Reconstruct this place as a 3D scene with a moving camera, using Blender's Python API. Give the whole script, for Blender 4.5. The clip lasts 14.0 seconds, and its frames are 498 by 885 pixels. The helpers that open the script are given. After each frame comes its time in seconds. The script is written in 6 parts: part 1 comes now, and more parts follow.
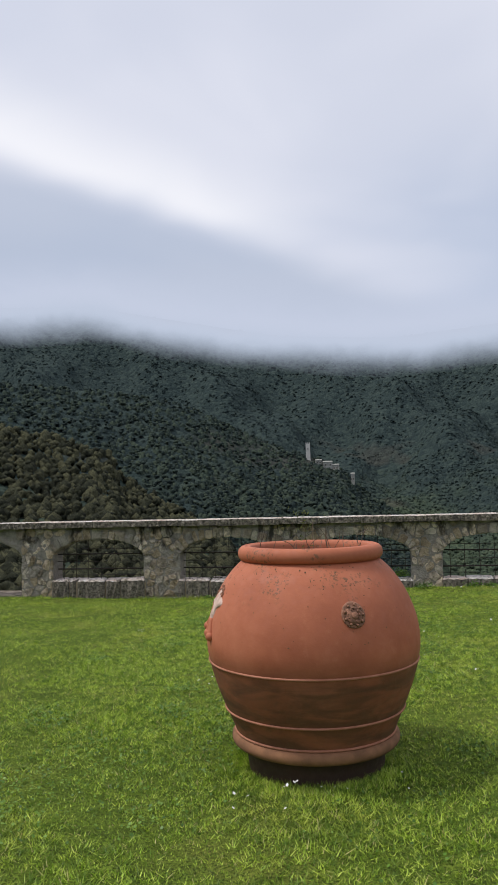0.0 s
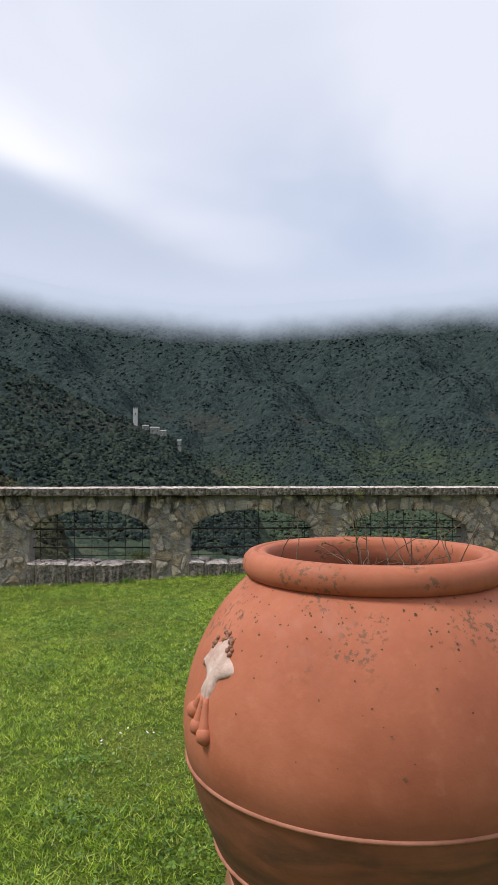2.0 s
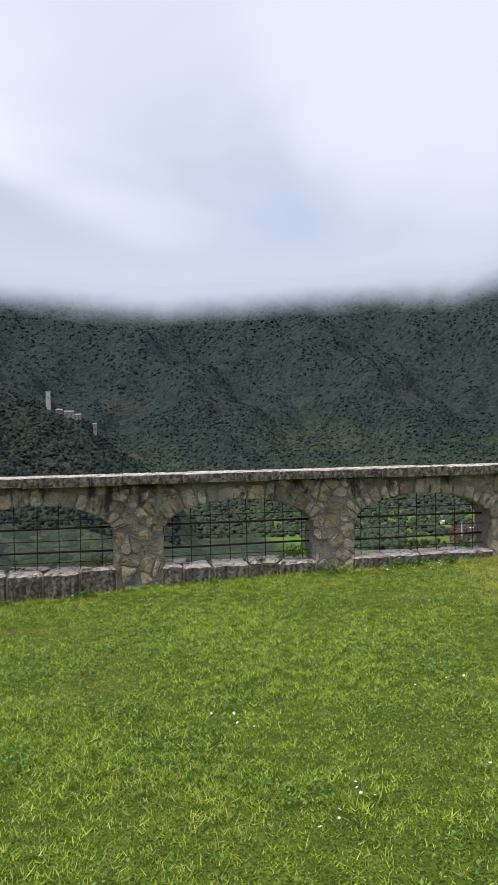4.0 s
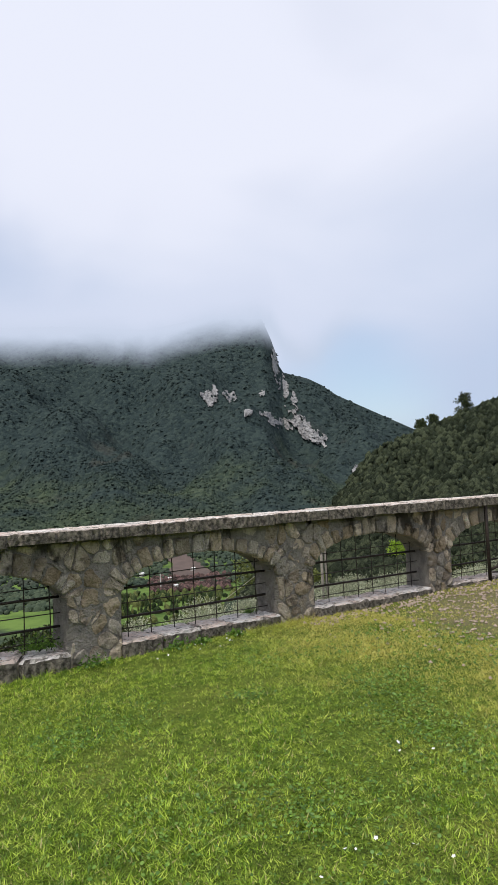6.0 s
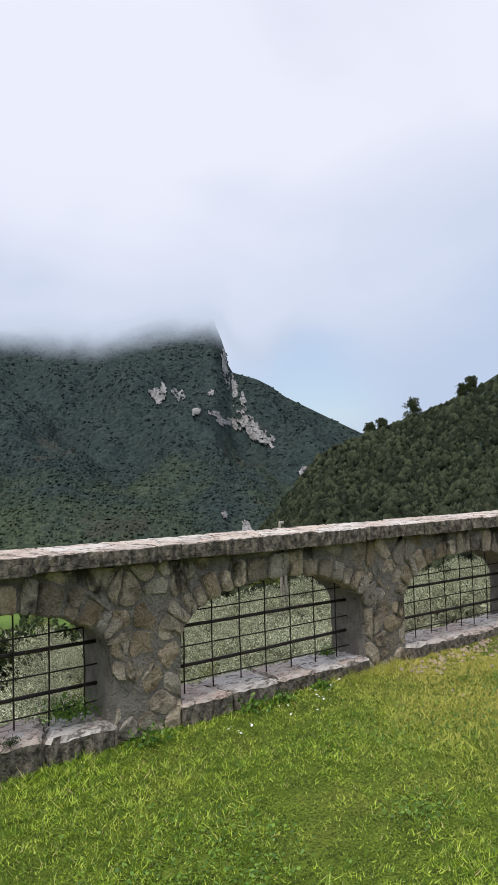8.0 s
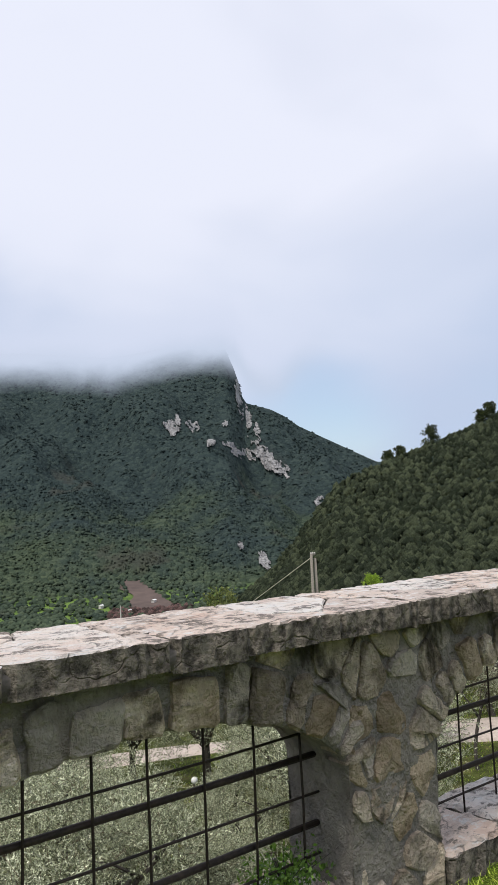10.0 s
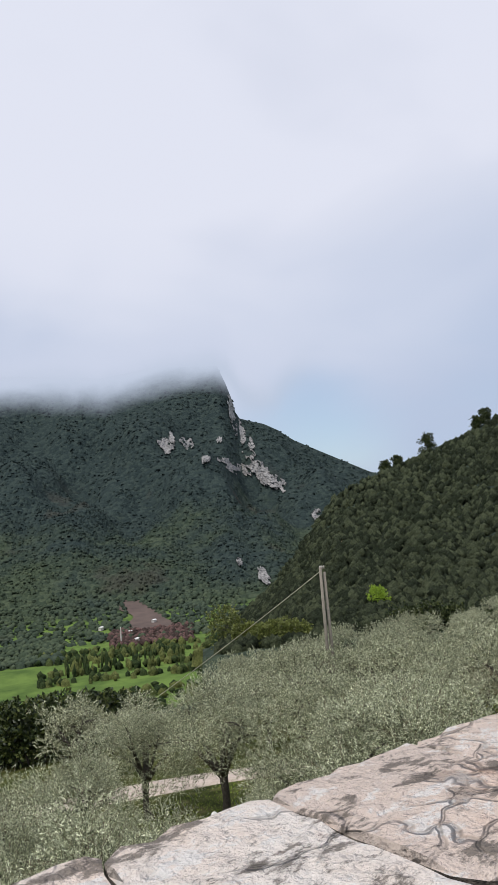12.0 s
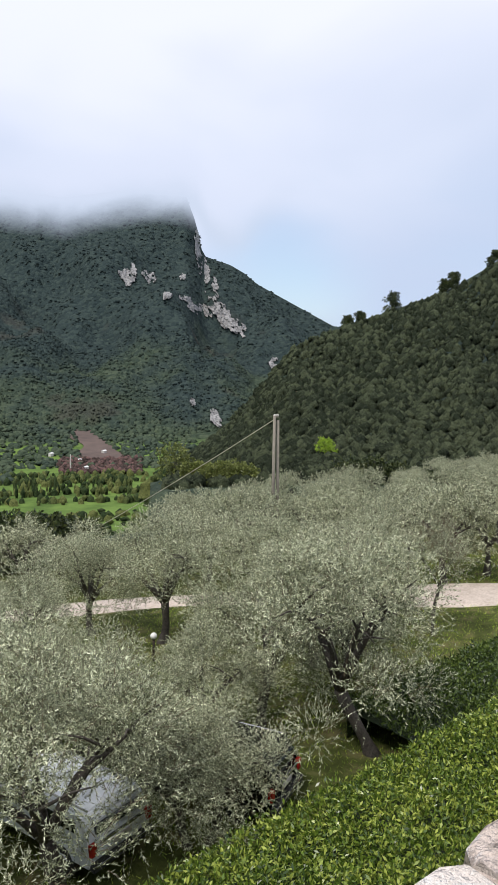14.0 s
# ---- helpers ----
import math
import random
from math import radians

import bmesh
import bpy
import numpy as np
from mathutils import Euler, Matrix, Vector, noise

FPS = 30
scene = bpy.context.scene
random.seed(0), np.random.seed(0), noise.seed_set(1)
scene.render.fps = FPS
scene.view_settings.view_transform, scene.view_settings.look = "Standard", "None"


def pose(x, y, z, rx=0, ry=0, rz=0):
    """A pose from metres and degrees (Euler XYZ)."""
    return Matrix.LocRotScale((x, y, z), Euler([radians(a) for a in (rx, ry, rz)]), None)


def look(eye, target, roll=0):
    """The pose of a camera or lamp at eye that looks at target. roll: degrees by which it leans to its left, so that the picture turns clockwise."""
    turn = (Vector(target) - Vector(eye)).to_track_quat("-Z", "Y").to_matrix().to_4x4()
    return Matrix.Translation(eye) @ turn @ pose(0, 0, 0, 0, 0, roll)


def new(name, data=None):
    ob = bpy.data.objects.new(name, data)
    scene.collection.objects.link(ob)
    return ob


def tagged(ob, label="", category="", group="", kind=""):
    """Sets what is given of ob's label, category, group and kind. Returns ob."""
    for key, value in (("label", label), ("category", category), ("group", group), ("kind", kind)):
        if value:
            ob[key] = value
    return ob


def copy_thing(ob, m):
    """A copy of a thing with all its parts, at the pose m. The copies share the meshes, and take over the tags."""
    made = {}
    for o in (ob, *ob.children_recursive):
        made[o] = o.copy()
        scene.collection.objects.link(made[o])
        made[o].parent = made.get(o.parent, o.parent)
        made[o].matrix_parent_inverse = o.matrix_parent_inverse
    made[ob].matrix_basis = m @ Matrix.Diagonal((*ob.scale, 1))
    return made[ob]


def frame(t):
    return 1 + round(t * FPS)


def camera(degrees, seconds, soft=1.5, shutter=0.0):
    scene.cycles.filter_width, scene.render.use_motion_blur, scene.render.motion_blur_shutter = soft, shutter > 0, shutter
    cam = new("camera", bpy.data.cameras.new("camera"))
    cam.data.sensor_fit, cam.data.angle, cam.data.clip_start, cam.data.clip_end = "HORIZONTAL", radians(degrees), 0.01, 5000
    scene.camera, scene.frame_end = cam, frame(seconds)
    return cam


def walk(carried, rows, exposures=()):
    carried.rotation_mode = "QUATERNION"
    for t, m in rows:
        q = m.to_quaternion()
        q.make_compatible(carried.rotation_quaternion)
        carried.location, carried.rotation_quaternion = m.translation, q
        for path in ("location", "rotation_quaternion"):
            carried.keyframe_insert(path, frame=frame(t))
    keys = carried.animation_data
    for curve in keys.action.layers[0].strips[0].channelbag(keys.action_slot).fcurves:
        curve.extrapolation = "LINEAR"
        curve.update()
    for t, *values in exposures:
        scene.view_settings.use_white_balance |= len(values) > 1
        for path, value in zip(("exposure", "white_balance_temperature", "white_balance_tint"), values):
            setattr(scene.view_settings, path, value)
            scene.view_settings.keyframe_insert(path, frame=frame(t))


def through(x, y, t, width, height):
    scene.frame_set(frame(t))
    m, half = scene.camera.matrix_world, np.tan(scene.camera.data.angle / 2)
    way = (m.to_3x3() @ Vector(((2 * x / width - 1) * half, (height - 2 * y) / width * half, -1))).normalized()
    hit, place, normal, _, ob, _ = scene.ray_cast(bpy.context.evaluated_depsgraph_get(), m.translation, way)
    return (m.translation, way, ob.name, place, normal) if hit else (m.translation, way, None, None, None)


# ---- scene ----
cam = camera(38.0, 14.0)
PATH = [
    (0, (2.228, 0.24, 1.465), (1.867, 2.201, 1.614), -1.5),
    (0.5, (1.95, 0.719, 1.471), (1.794, 2.711, 1.572), -1.4),
    (1, (1.649, 1.204, 1.456), (1.612, 3.202, 1.529), -1.0),
    (1.5, (1.418, 1.729, 1.458), (1.491, 3.727, 1.532), -0.2),
    (2, (1.226, 2.221, 1.468), (1.339, 4.217, 1.518), -0.0),
    (4.3, (0.596, 4.333, 1.42), (1.013, 6.289, 1.417), -0.8),
    (4.5, (0.616, 4.472, 1.411), (1.11, 6.41, 1.427), -0.3),
    (5, (0.624, 4.962, 1.427), (1.433, 6.789, 1.512), -1.3),
    (5.5, (0.632, 5.463, 1.419), (1.622, 7.197, 1.541), -2.4),
    (6, (0.634, 5.976, 1.404), (1.738, 7.639, 1.52), -2.9),
    (6.5, (0.681, 6.465, 1.442), (1.908, 8.04, 1.557), -3.2),
    (7, (0.703, 6.955, 1.46), (1.899, 8.555, 1.557), -1.9),
    (9.5, (0.723, 9.3, 1.468), (1.997, 10.835, 1.618), -1.4),
    (10, (0.793, 9.774, 1.457), (1.984, 11.369, 1.652), -2.5),
    (10.5, (0.925, 10.308, 1.441), (2.065, 11.933, 1.685), -3.2),
    (11, (1.002, 10.641, 1.439), (2.137, 12.265, 1.713), -4.1),
    (11.5, (1.045, 10.925, 1.428), (2.206, 12.53, 1.702), -4.8),
    (12, (1.229, 11.362, 1.44), (2.432, 12.942, 1.676), -4.6),
    (12.5, (1.378, 11.64, 1.425), (2.633, 13.189, 1.58), -3.4),
    (13, (1.361, 11.755, 1.461), (2.62, 13.309, 1.429), -1.8),
    (13.5, (1.313, 11.801, 1.463), (2.531, 13.378, 1.289), -0.4),
    (14, (1.342, 11.833, 1.461), (2.629, 13.351, 1.265), 0.9),
]
EXPOSURES = [(0, -0.2), (1.5, -0.05), (4.3, 0.0), (11.3, 0.0), (12.4, -0.2), (13.0, -0.16), (13.6, 0.1), (14, 0.15)]
walk(cam, [(t, look(eye, aim, roll)) for t, eye, aim, roll in PATH], EXPOSURES)


# ---- world, sun ----
SUN_EL, SUN_AZ = 58.0, -102.0          # degrees above the horizon; clockwise from +y
world = bpy.data.worlds.new("world")
scene.world = world
world.use_nodes = True


class Nodes:
    """A small wrapper to wire shader nodes."""

    def __init__(self, tree):
        self.tree = tree
        tree.nodes.clear()

    def add(self, kind, **values):
        n = self.tree.nodes.new(kind)
        for key, value in values.items():
            if key in n.inputs:
                self.set(n.inputs[key], value)
            else:
                setattr(n, key, value)
        return n

    def set(self, socket, value):
        if isinstance(value, bpy.types.NodeSocket):
            self.tree.links.new(value, socket)
        elif isinstance(value, bpy.types.Node):
            self.tree.links.new(value.outputs[0], socket)
        else:
            socket.default_value = value

    def math(self, op, a, b=0.0, c=0.0, clamp=False):
        n = self.tree.nodes.new("ShaderNodeMath")
        n.operation, n.use_clamp = op, clamp
        for i, v in enumerate((a, b, c)):
            self.set(n.inputs[i], v)
        return n.outputs[0]

    def noise(self, scale, detail=4.0, rough=0.55, vector=None, distortion=0.0):
        n = self.add("ShaderNodeTexNoise", Scale=scale, Detail=detail, Roughness=rough, Distortion=distortion)
        if vector is not None:
            self.set(n.inputs["Vector"], vector)
        return n.outputs["Fac"]

    def ramp(self, fac, *stops):
        n = self.tree.nodes.new("ShaderNodeValToRGB")
        e = n.color_ramp.elements
        while len(e) < len(stops):
            e.new(0.5)
        for el, (p, c) in zip(e, stops):
            el.position = p
            el.color = (*c, 1) if isinstance(c, tuple) else (c, c, c, 1)
        self.set(n.inputs[0], fac)
        return n.outputs[0]

    def mix(self, fac, a, b, mode="MIX"):
        n = self.tree.nodes.new("ShaderNodeMix")
        n.data_type, n.blend_type = "RGBA", mode
        for i, v in ((0, fac), (6, a), (7, b)):
            self.set(n.inputs[i], (*v, 1) if isinstance(v, tuple) and len(v) == 3 else v)
        return n.outputs[2]

    def range(self, value, a, b, c=0.0, d=1.0, smooth=True):
        n = self.tree.nodes.new("ShaderNodeMapRange")
        n.interpolation_type = "SMOOTHSTEP" if smooth else "LINEAR"
        for i, v in enumerate((value, a, b, c, d)):
            self.set(n.inputs[i], v)
        return n.outputs[0]

    def scaled(self, vector, sx, sy, sz):
        n = self.add("ShaderNodeMapping", Scale=(sx, sy, sz))
        self.set(n.inputs["Vector"], vector)
        return n.outputs[0]


w = Nodes(world.node_tree)
direction = w.add("ShaderNodeTexCoord").outputs["Generated"]
sky = w.add("ShaderNodeTexSky", sky_type="NISHITA", sun_disc=False, sun_elevation=radians(SUN_EL), sun_rotation=radians(SUN_AZ))
clear = w.add("ShaderNodeBackground", Color=sky, Strength=0.15)
big = w.noise(1.1, 2.0, 0.4, w.scaled(direction, 1.0, 1.0, 2.4), 0.5)
fine = w.noise(3.0, 3.0, 0.4, w.scaled(direction, 1.0, 1.0, 2.0), 0.3)
cover = w.math("ADD", w.math("MULTIPLY", big, 0.8), w.math("MULTIPLY", fine, 0.2))
high = w.add("ShaderNodeSeparateXYZ", Vector=direction).outputs[2]
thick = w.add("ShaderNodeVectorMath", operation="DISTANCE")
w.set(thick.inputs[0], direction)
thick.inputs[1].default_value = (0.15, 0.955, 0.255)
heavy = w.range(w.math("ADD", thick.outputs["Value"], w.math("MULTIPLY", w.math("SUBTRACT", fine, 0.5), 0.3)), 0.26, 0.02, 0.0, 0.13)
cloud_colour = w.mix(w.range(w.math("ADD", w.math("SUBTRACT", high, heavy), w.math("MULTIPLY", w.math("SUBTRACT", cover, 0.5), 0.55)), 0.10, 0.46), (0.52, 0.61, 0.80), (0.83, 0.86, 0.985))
sep = w.add("ShaderNodeSeparateXYZ", Vector=direction)
edge = w.math("ADD", w.math("SUBTRACT", high, w.math("SUBTRACT", 0.312, w.math("MULTIPLY", sep.outputs[0], 0.29))), w.math("MULTIPLY", w.math("SUBTRACT", fine, 0.5), 0.10))
rent = w.math("MULTIPLY", w.math("MULTIPLY", w.range(edge, -0.035, 0.012), w.range(edge, 0.09, 0.0)), w.math("MULTIPLY", w.range(sep.outputs[0], -0.04, -0.24), w.range(sep.outputs[1], 0.0, 0.5)))
under = w.math("MULTIPLY", w.range(edge, 0.0, -0.05), w.math("MULTIPLY", w.range(edge, -0.42, -0.2), w.range(sep.outputs[0], 0.3, -0.1)))
cloud_colour = w.mix(w.math("MULTIPLY", under, 0.6), cloud_colour, (0.47, 0.55, 0.71))
cloud_colour = w.mix(w.math("MULTIPLY", rent, 0.55), cloud_colour, (1.2, 1.19, 1.22))
cloud = w.add("ShaderNodeBackground", Color=cloud_colour, Strength=1.0)
gap = w.range(fine, 0.30, 0.55, 0.86, 1.0)
near_gap = w.add("ShaderNodeVectorMath", operation="DISTANCE")
w.set(near_gap.inputs[0], direction)
near_gap.inputs[1].default_value = (0.676, 0.724, 0.13)
gap = w.math("MINIMUM", gap, w.range(w.math("ADD", near_gap.outputs["Value"], w.math("MULTIPLY", w.math("SUBTRACT", fine, 0.5), 0.25)), 0.0, 0.15, 0.38, 1.0))
both = w.add("ShaderNodeMixShader", Fac=gap)
w.set(both.inputs[1], clear)
w.set(both.inputs[2], cloud)
w.add("ShaderNodeOutputWorld", Surface=both)

sun = new("sun", bpy.data.lights.new("sun", "SUN"))
sun.data.energy, sun.data.angle, sun.data.color = 2.75, radians(14), (1.0, 0.95, 0.88)
az, el = radians(SUN_AZ), radians(SUN_EL)
sun.matrix_world = look((60 * math.sin(az) * math.cos(el), 60 * math.cos(az) * math.cos(el), 60 * math.sin(el)), (0, 0, 0))


# ---- materials ----
def material(name, build):
    m = bpy.data.materials.new(name)
    m.use_nodes = True
    n = Nodes(m.node_tree)
    n.pos = n.add("ShaderNodeNewGeometry").outputs["Position"]
    n.local = n.add("ShaderNodeTexCoord").outputs["Object"]
    n.rnd = n.add("ShaderNodeObjectInfo").outputs["Random"]
    n.island = n.add("ShaderNodeNewGeometry").outputs["Random Per Island"]
    shader = build(n)
    n.add("ShaderNodeOutputMaterial", Surface=shader)
    return m


def surface(n, colour, rough=0.8, height=None, bump=0.3, dist=0.02, gloss=0.5, **more):
    b = n.add("ShaderNodeBsdfPrincipled", Roughness=rough, **more)
    b.inputs["Specular IOR Level"].default_value = gloss
    n.set(b.inputs["Base Color"], (*colour, 1) if isinstance(colour, tuple) else colour)
    if height is not None:
        n.set(b.inputs["Normal"], n.add("ShaderNodeBump", Strength=bump, Distance=dist, Height=height).outputs[0])
    return b


def stone_build(dark, mid, light, lichen):
    def build(n):
        a = n.noise(9, 6, 0.65, n.pos)
        b = n.noise(2.3, 3, 0.5, n.pos)
        c = n.noise(60, 4, 0.6, n.pos)
        col = n.ramp(a, (0.36, dark), (0.5, mid), (0.64, light))
        col = n.mix(n.range(n.rnd, 0, 1, 0.0, 0.6, False), col, n.ramp(b, (0.4, mid), (0.6, light)))
        tone = n.range(n.math("FRACT", n.math("MULTIPLY", n.rnd, 7.31)), 0, 1, 0.5, 1.4, False)
        col = n.mix(1.0, col, n.add("ShaderNodeCombineColor", Red=tone, Green=tone, Blue=n.math("MULTIPLY", tone, 0.96)), "MULTIPLY")
        pits = n.noise(24, 5, 0.7, n.pos, 0.8)
        col = n.mix(n.range(pits, 0.57, 0.67, 0, 0.6), col, dark)
        col = n.mix(n.range(b, 0.52, 0.66, 0.0, 0.55), col, lichen)
        hue = n.math("FRACT", n.math("MULTIPLY", n.rnd, 13.7))
        col = n.mix(n.range(hue, 0.62, 0.7, 0.0, 0.45), col, (0.5, 0.37, 0.22))
        col = n.mix(n.range(hue, 0.28, 0.2, 0.0, 0.5), col, (0.42, 0.4, 0.37))
        col = n.mix(n.range(c, 0.55, 0.75, 0.0, 0.32), col, dark)
        z = n.add("ShaderNodeSeparateXYZ", Vector=n.pos).outputs[2]
        mould = n.noise(3.1, 5, 0.65, n.scaled(n.pos, 1.0, 1.0, 0.45), 0.4)
        col = n.mix(n.math("MULTIPLY", n.range(n.math("ADD", mould, n.math("MULTIPLY", z, 0.16)), 0.655, 0.76), 0.85), col, (0.03, 0.026, 0.021))
        return surface(n, col, 0.92, n.math("ADD", a, n.math("ADD", n.math("MULTIPLY", c, 0.5), pits)), 1.0, 0.06, 0.2)
    return build


M_STONE = material("wall_stone", stone_build((0.1, 0.082, 0.064), (0.58, 0.475, 0.375), (0.9, 0.8, 0.68), (0.55, 0.42, 0.31)))
M_MORTAR = material("wall_mortar", stone_build((0.07, 0.057, 0.046), (0.44, 0.365, 0.295), (0.76, 0.66, 0.56), (0.38, 0.295, 0.22)))


def cap_build(n):
    a = n.noise(5, 6, 0.6, n.pos)
    b = n.noise(26, 6, 0.7, n.pos)
    c = n.noise(90, 3, 0.6, n.pos)
    col = n.ramp(n.math("ADD", n.math("MULTIPLY", a, 0.6), n.math("MULTIPLY", n.rnd, 0.4)), (0.3, (0.72, 0.61, 0.54)), (0.48, (0.84, 0.69, 0.59)), (0.66, (0.9, 0.84, 0.78)))
    blotch = n.noise(13, 8, 0.72, n.scaled(n.pos, 0.75, 1.3, 1.0), 0.1)
    col = n.mix(n.range(b, 0.57, 0.68, 0, 0.6), col, (0.2, 0.17, 0.145))
    col = n.mix(n.range(blotch, 0.525, 0.59, 0, 0.85), col, (0.17, 0.148, 0.125))
    col = n.mix(n.range(blotch, 0.47, 0.40, 0, 0.75), col, (0.88, 0.86, 0.83))
    col = n.mix(n.range(a, 0.54, 0.66, 0, 0.5), col, (0.66, 0.44, 0.34))
    bent = n.add("ShaderNodeVectorMath", operation="ADD")
    n.set(bent.inputs[0], n.pos)
    swirl = n.add("ShaderNodeTexNoise", Scale=7.0, Detail=3.0)
    n.set(swirl.inputs["Vector"], n.pos)
    n.set(bent.inputs[1], n.add("ShaderNodeVectorMath", operation="SCALE", Vector=swirl.outputs["Color"], Scale=0.16).outputs[0])
    cracks = n.add("ShaderNodeTexVoronoi", feature="DISTANCE_TO_EDGE", Scale=7.5)
    n.set(cracks.inputs["Vector"], n.scaled(bent.outputs[0], 0.8, 1.3, 1.0))
    crack = n.math("MULTIPLY", n.range(cracks.outputs["Distance"], 0.035, 0.006), n.range(n.noise(5, 3, 0.5, n.pos), 0.42, 0.58))
    col = n.mix(n.math("MULTIPLY", crack, 0.4), col, (0.07, 0.06, 0.05))
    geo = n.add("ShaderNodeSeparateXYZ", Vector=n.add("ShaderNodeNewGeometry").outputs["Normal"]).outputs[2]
    # faces that do not point up take darker grey-brown tones
    side_col = n.mix(n.range(b, 0.35, 0.65), (0.07, 0.06, 0.05), (0.33, 0.29, 0.235))
    col = n.mix(n.range(geo, 0.35, 0.75), side_col, col)
    return surface(n, col, 0.9, n.math("ADD", b, n.math("SUBTRACT", n.math("MULTIPLY", c, 0.4), n.math("MULTIPLY", crack, 0.5))), 1.0, 0.04, 0.25)


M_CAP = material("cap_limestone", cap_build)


def simple(name, dark, light, scale, rough=0.85, bump=0.4, metal=0.0, dist=0.01):
    def build(n):
        a = n.noise(scale, 5, 0.6, n.pos)
        b = n.noise(scale * 0.17, 3, 0.5, n.pos)
        col = n.ramp(n.math("ADD", n.math("MULTIPLY", a, 0.65), n.math("MULTIPLY", b, 0.35)), (0.33, dark), (0.67, light))
        return surface(n, col, rough, a, bump, dist, Metallic=metal)
    return material(name, build)


M_BED = simple("coping_mortar", (0.05, 0.044, 0.037), (0.2, 0.178, 0.155), 26, 0.95, 0.9)
M_IRON = simple("rusty_dark_iron", (0.018, 0.015, 0.013), (0.06, 0.043, 0.033), 60, 0.65, 0.3, 0.5, 0.003)
M_BARK = simple("olive_bark", (0.02, 0.017, 0.014), (0.11, 0.095, 0.08), 24, 0.95, 0.9)
M_TWIG = simple("dry_twig", (0.06, 0.036, 0.02), (0.2, 0.13, 0.08), 40)
M_SOIL = simple("pot_soil", (0.02, 0.014, 0.01), (0.08, 0.055, 0.038), 30, 0.95, 0.9)
M_POLE = simple("grey_weathered_wood", (0.15, 0.135, 0.11), (0.3, 0.27, 0.22), 14, 0.85)
M_WIRE = simple("pale_cable", (0.45, 0.42, 0.33), (0.6, 0.56, 0.45), 5, 0.5)
M_GRAVEL = simple("pale_gravel", (0.34, 0.28, 0.23), (0.62, 0.53, 0.46), 9, 0.95, 0.6)
M_PEBBLE = simple("lawn_pebble", (0.22, 0.17, 0.13), (0.48, 0.38, 0.3), 40, 0.9)
M_PETAL = simple("white_petal", (0.7, 0.7, 0.68), (0.82, 0.82, 0.8), 40, 0.7)
M_CLIFF = simple("pale_cliff_limestone", (0.05, 0.052, 0.055), (0.44, 0.43, 0.42), 0.3, 0.95, 1.0, 0.0, 3.0)
M_OCHRE_CLIFF = simple("ochre_cliff", (0.25, 0.2, 0.14), (0.62, 0.47, 0.3), 0.3, 0.95, 0.8, 0.0, 1.0)
M_PLASTER = simple("pale_plaster", (0.42, 0.4, 0.37), (0.66, 0.63, 0.58), 0.3, 0.9, 0.2)
M_RUIN = simple("grey_ruin_stone", (0.12, 0.125, 0.11), (0.42, 0.41, 0.37), 0.5, 0.95, 0.4)


def terracotta_build(n):
    a = n.noise(3.2, 5, 0.6, n.local)
    b = n.noise(18, 6, 0.65, n.local)
    c = n.noise(75, 3, 0.6, n.local)
    streak = n.noise(3.2, 5, 0.6, n.scaled(n.local, 0.8, 0.8, 3.2), 0.6)
    height = n.add("ShaderNodeSeparateXYZ", Vector=n.local).outputs[2]
    col = n.ramp(a, (0.3, (0.36, 0.1, 0.045)), (0.5, (0.43, 0.128, 0.06)), (0.7, (0.5, 0.165, 0.085)))
    col = n.mix(n.range(b, 0.5, 0.75, 0, 0.2), col, (0.6, 0.27, 0.165))
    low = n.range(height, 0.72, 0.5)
    # near-black below the foot: contact shade put into the clay colour
    base_shade = n.range(n.math("ADD", height, n.math("MULTIPLY", b, 0.06)), 0.17, 0.11)
    # streaky brown dirt of the lower belly, deepened to carry shade too
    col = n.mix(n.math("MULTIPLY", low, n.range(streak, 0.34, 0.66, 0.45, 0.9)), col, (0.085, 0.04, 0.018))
    col = n.mix(n.math("MULTIPLY", base_shade, 0.9), col, (0.035, 0.02, 0.013))
    patches = n.math("MULTIPLY", n.range(n.noise(6, 2, 0.5, n.local), 0.5, 0.6), n.range(n.noise(55, 4, 0.6, n.local), 0.53, 0.6))
    col = n.mix(n.math("MULTIPLY", patches, n.range(height, 0.92, 1.03, 0, 0.7)), col, (0.12, 0.075, 0.038))
    return surface(n, col, n.range(b, 0.3, 0.7, 0.62, 0.85), n.math("ADD", b, n.math("MULTIPLY", c, 0.3)), 0.22, 0.008)


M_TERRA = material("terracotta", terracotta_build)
M_TERRA_RIDGE = simple("terracotta_edge", (0.3, 0.11, 0.06), (0.46, 0.195, 0.12), 20, 0.75, 0.2)
M_FOOT = simple("ochre_stained_terracotta", (0.12, 0.055, 0.026), (0.32, 0.15, 0.075), 9, 0.85, 0.3)
M_LICHEN = simple("brown_lichen", (0.05, 0.035, 0.018), (0.17, 0.11, 0.055), 60, 0.95, 0.5)
M_CHIP = simple("chipped_pale_clay", (0.42, 0.24, 0.18), (0.7, 0.55, 0.47), 22, 0.9, 0.6)
M_MEDAL = simple("weathered_relief_clay", (0.11, 0.06, 0.036), (0.42, 0.19, 0.115), 45, 0.85, 0.6)


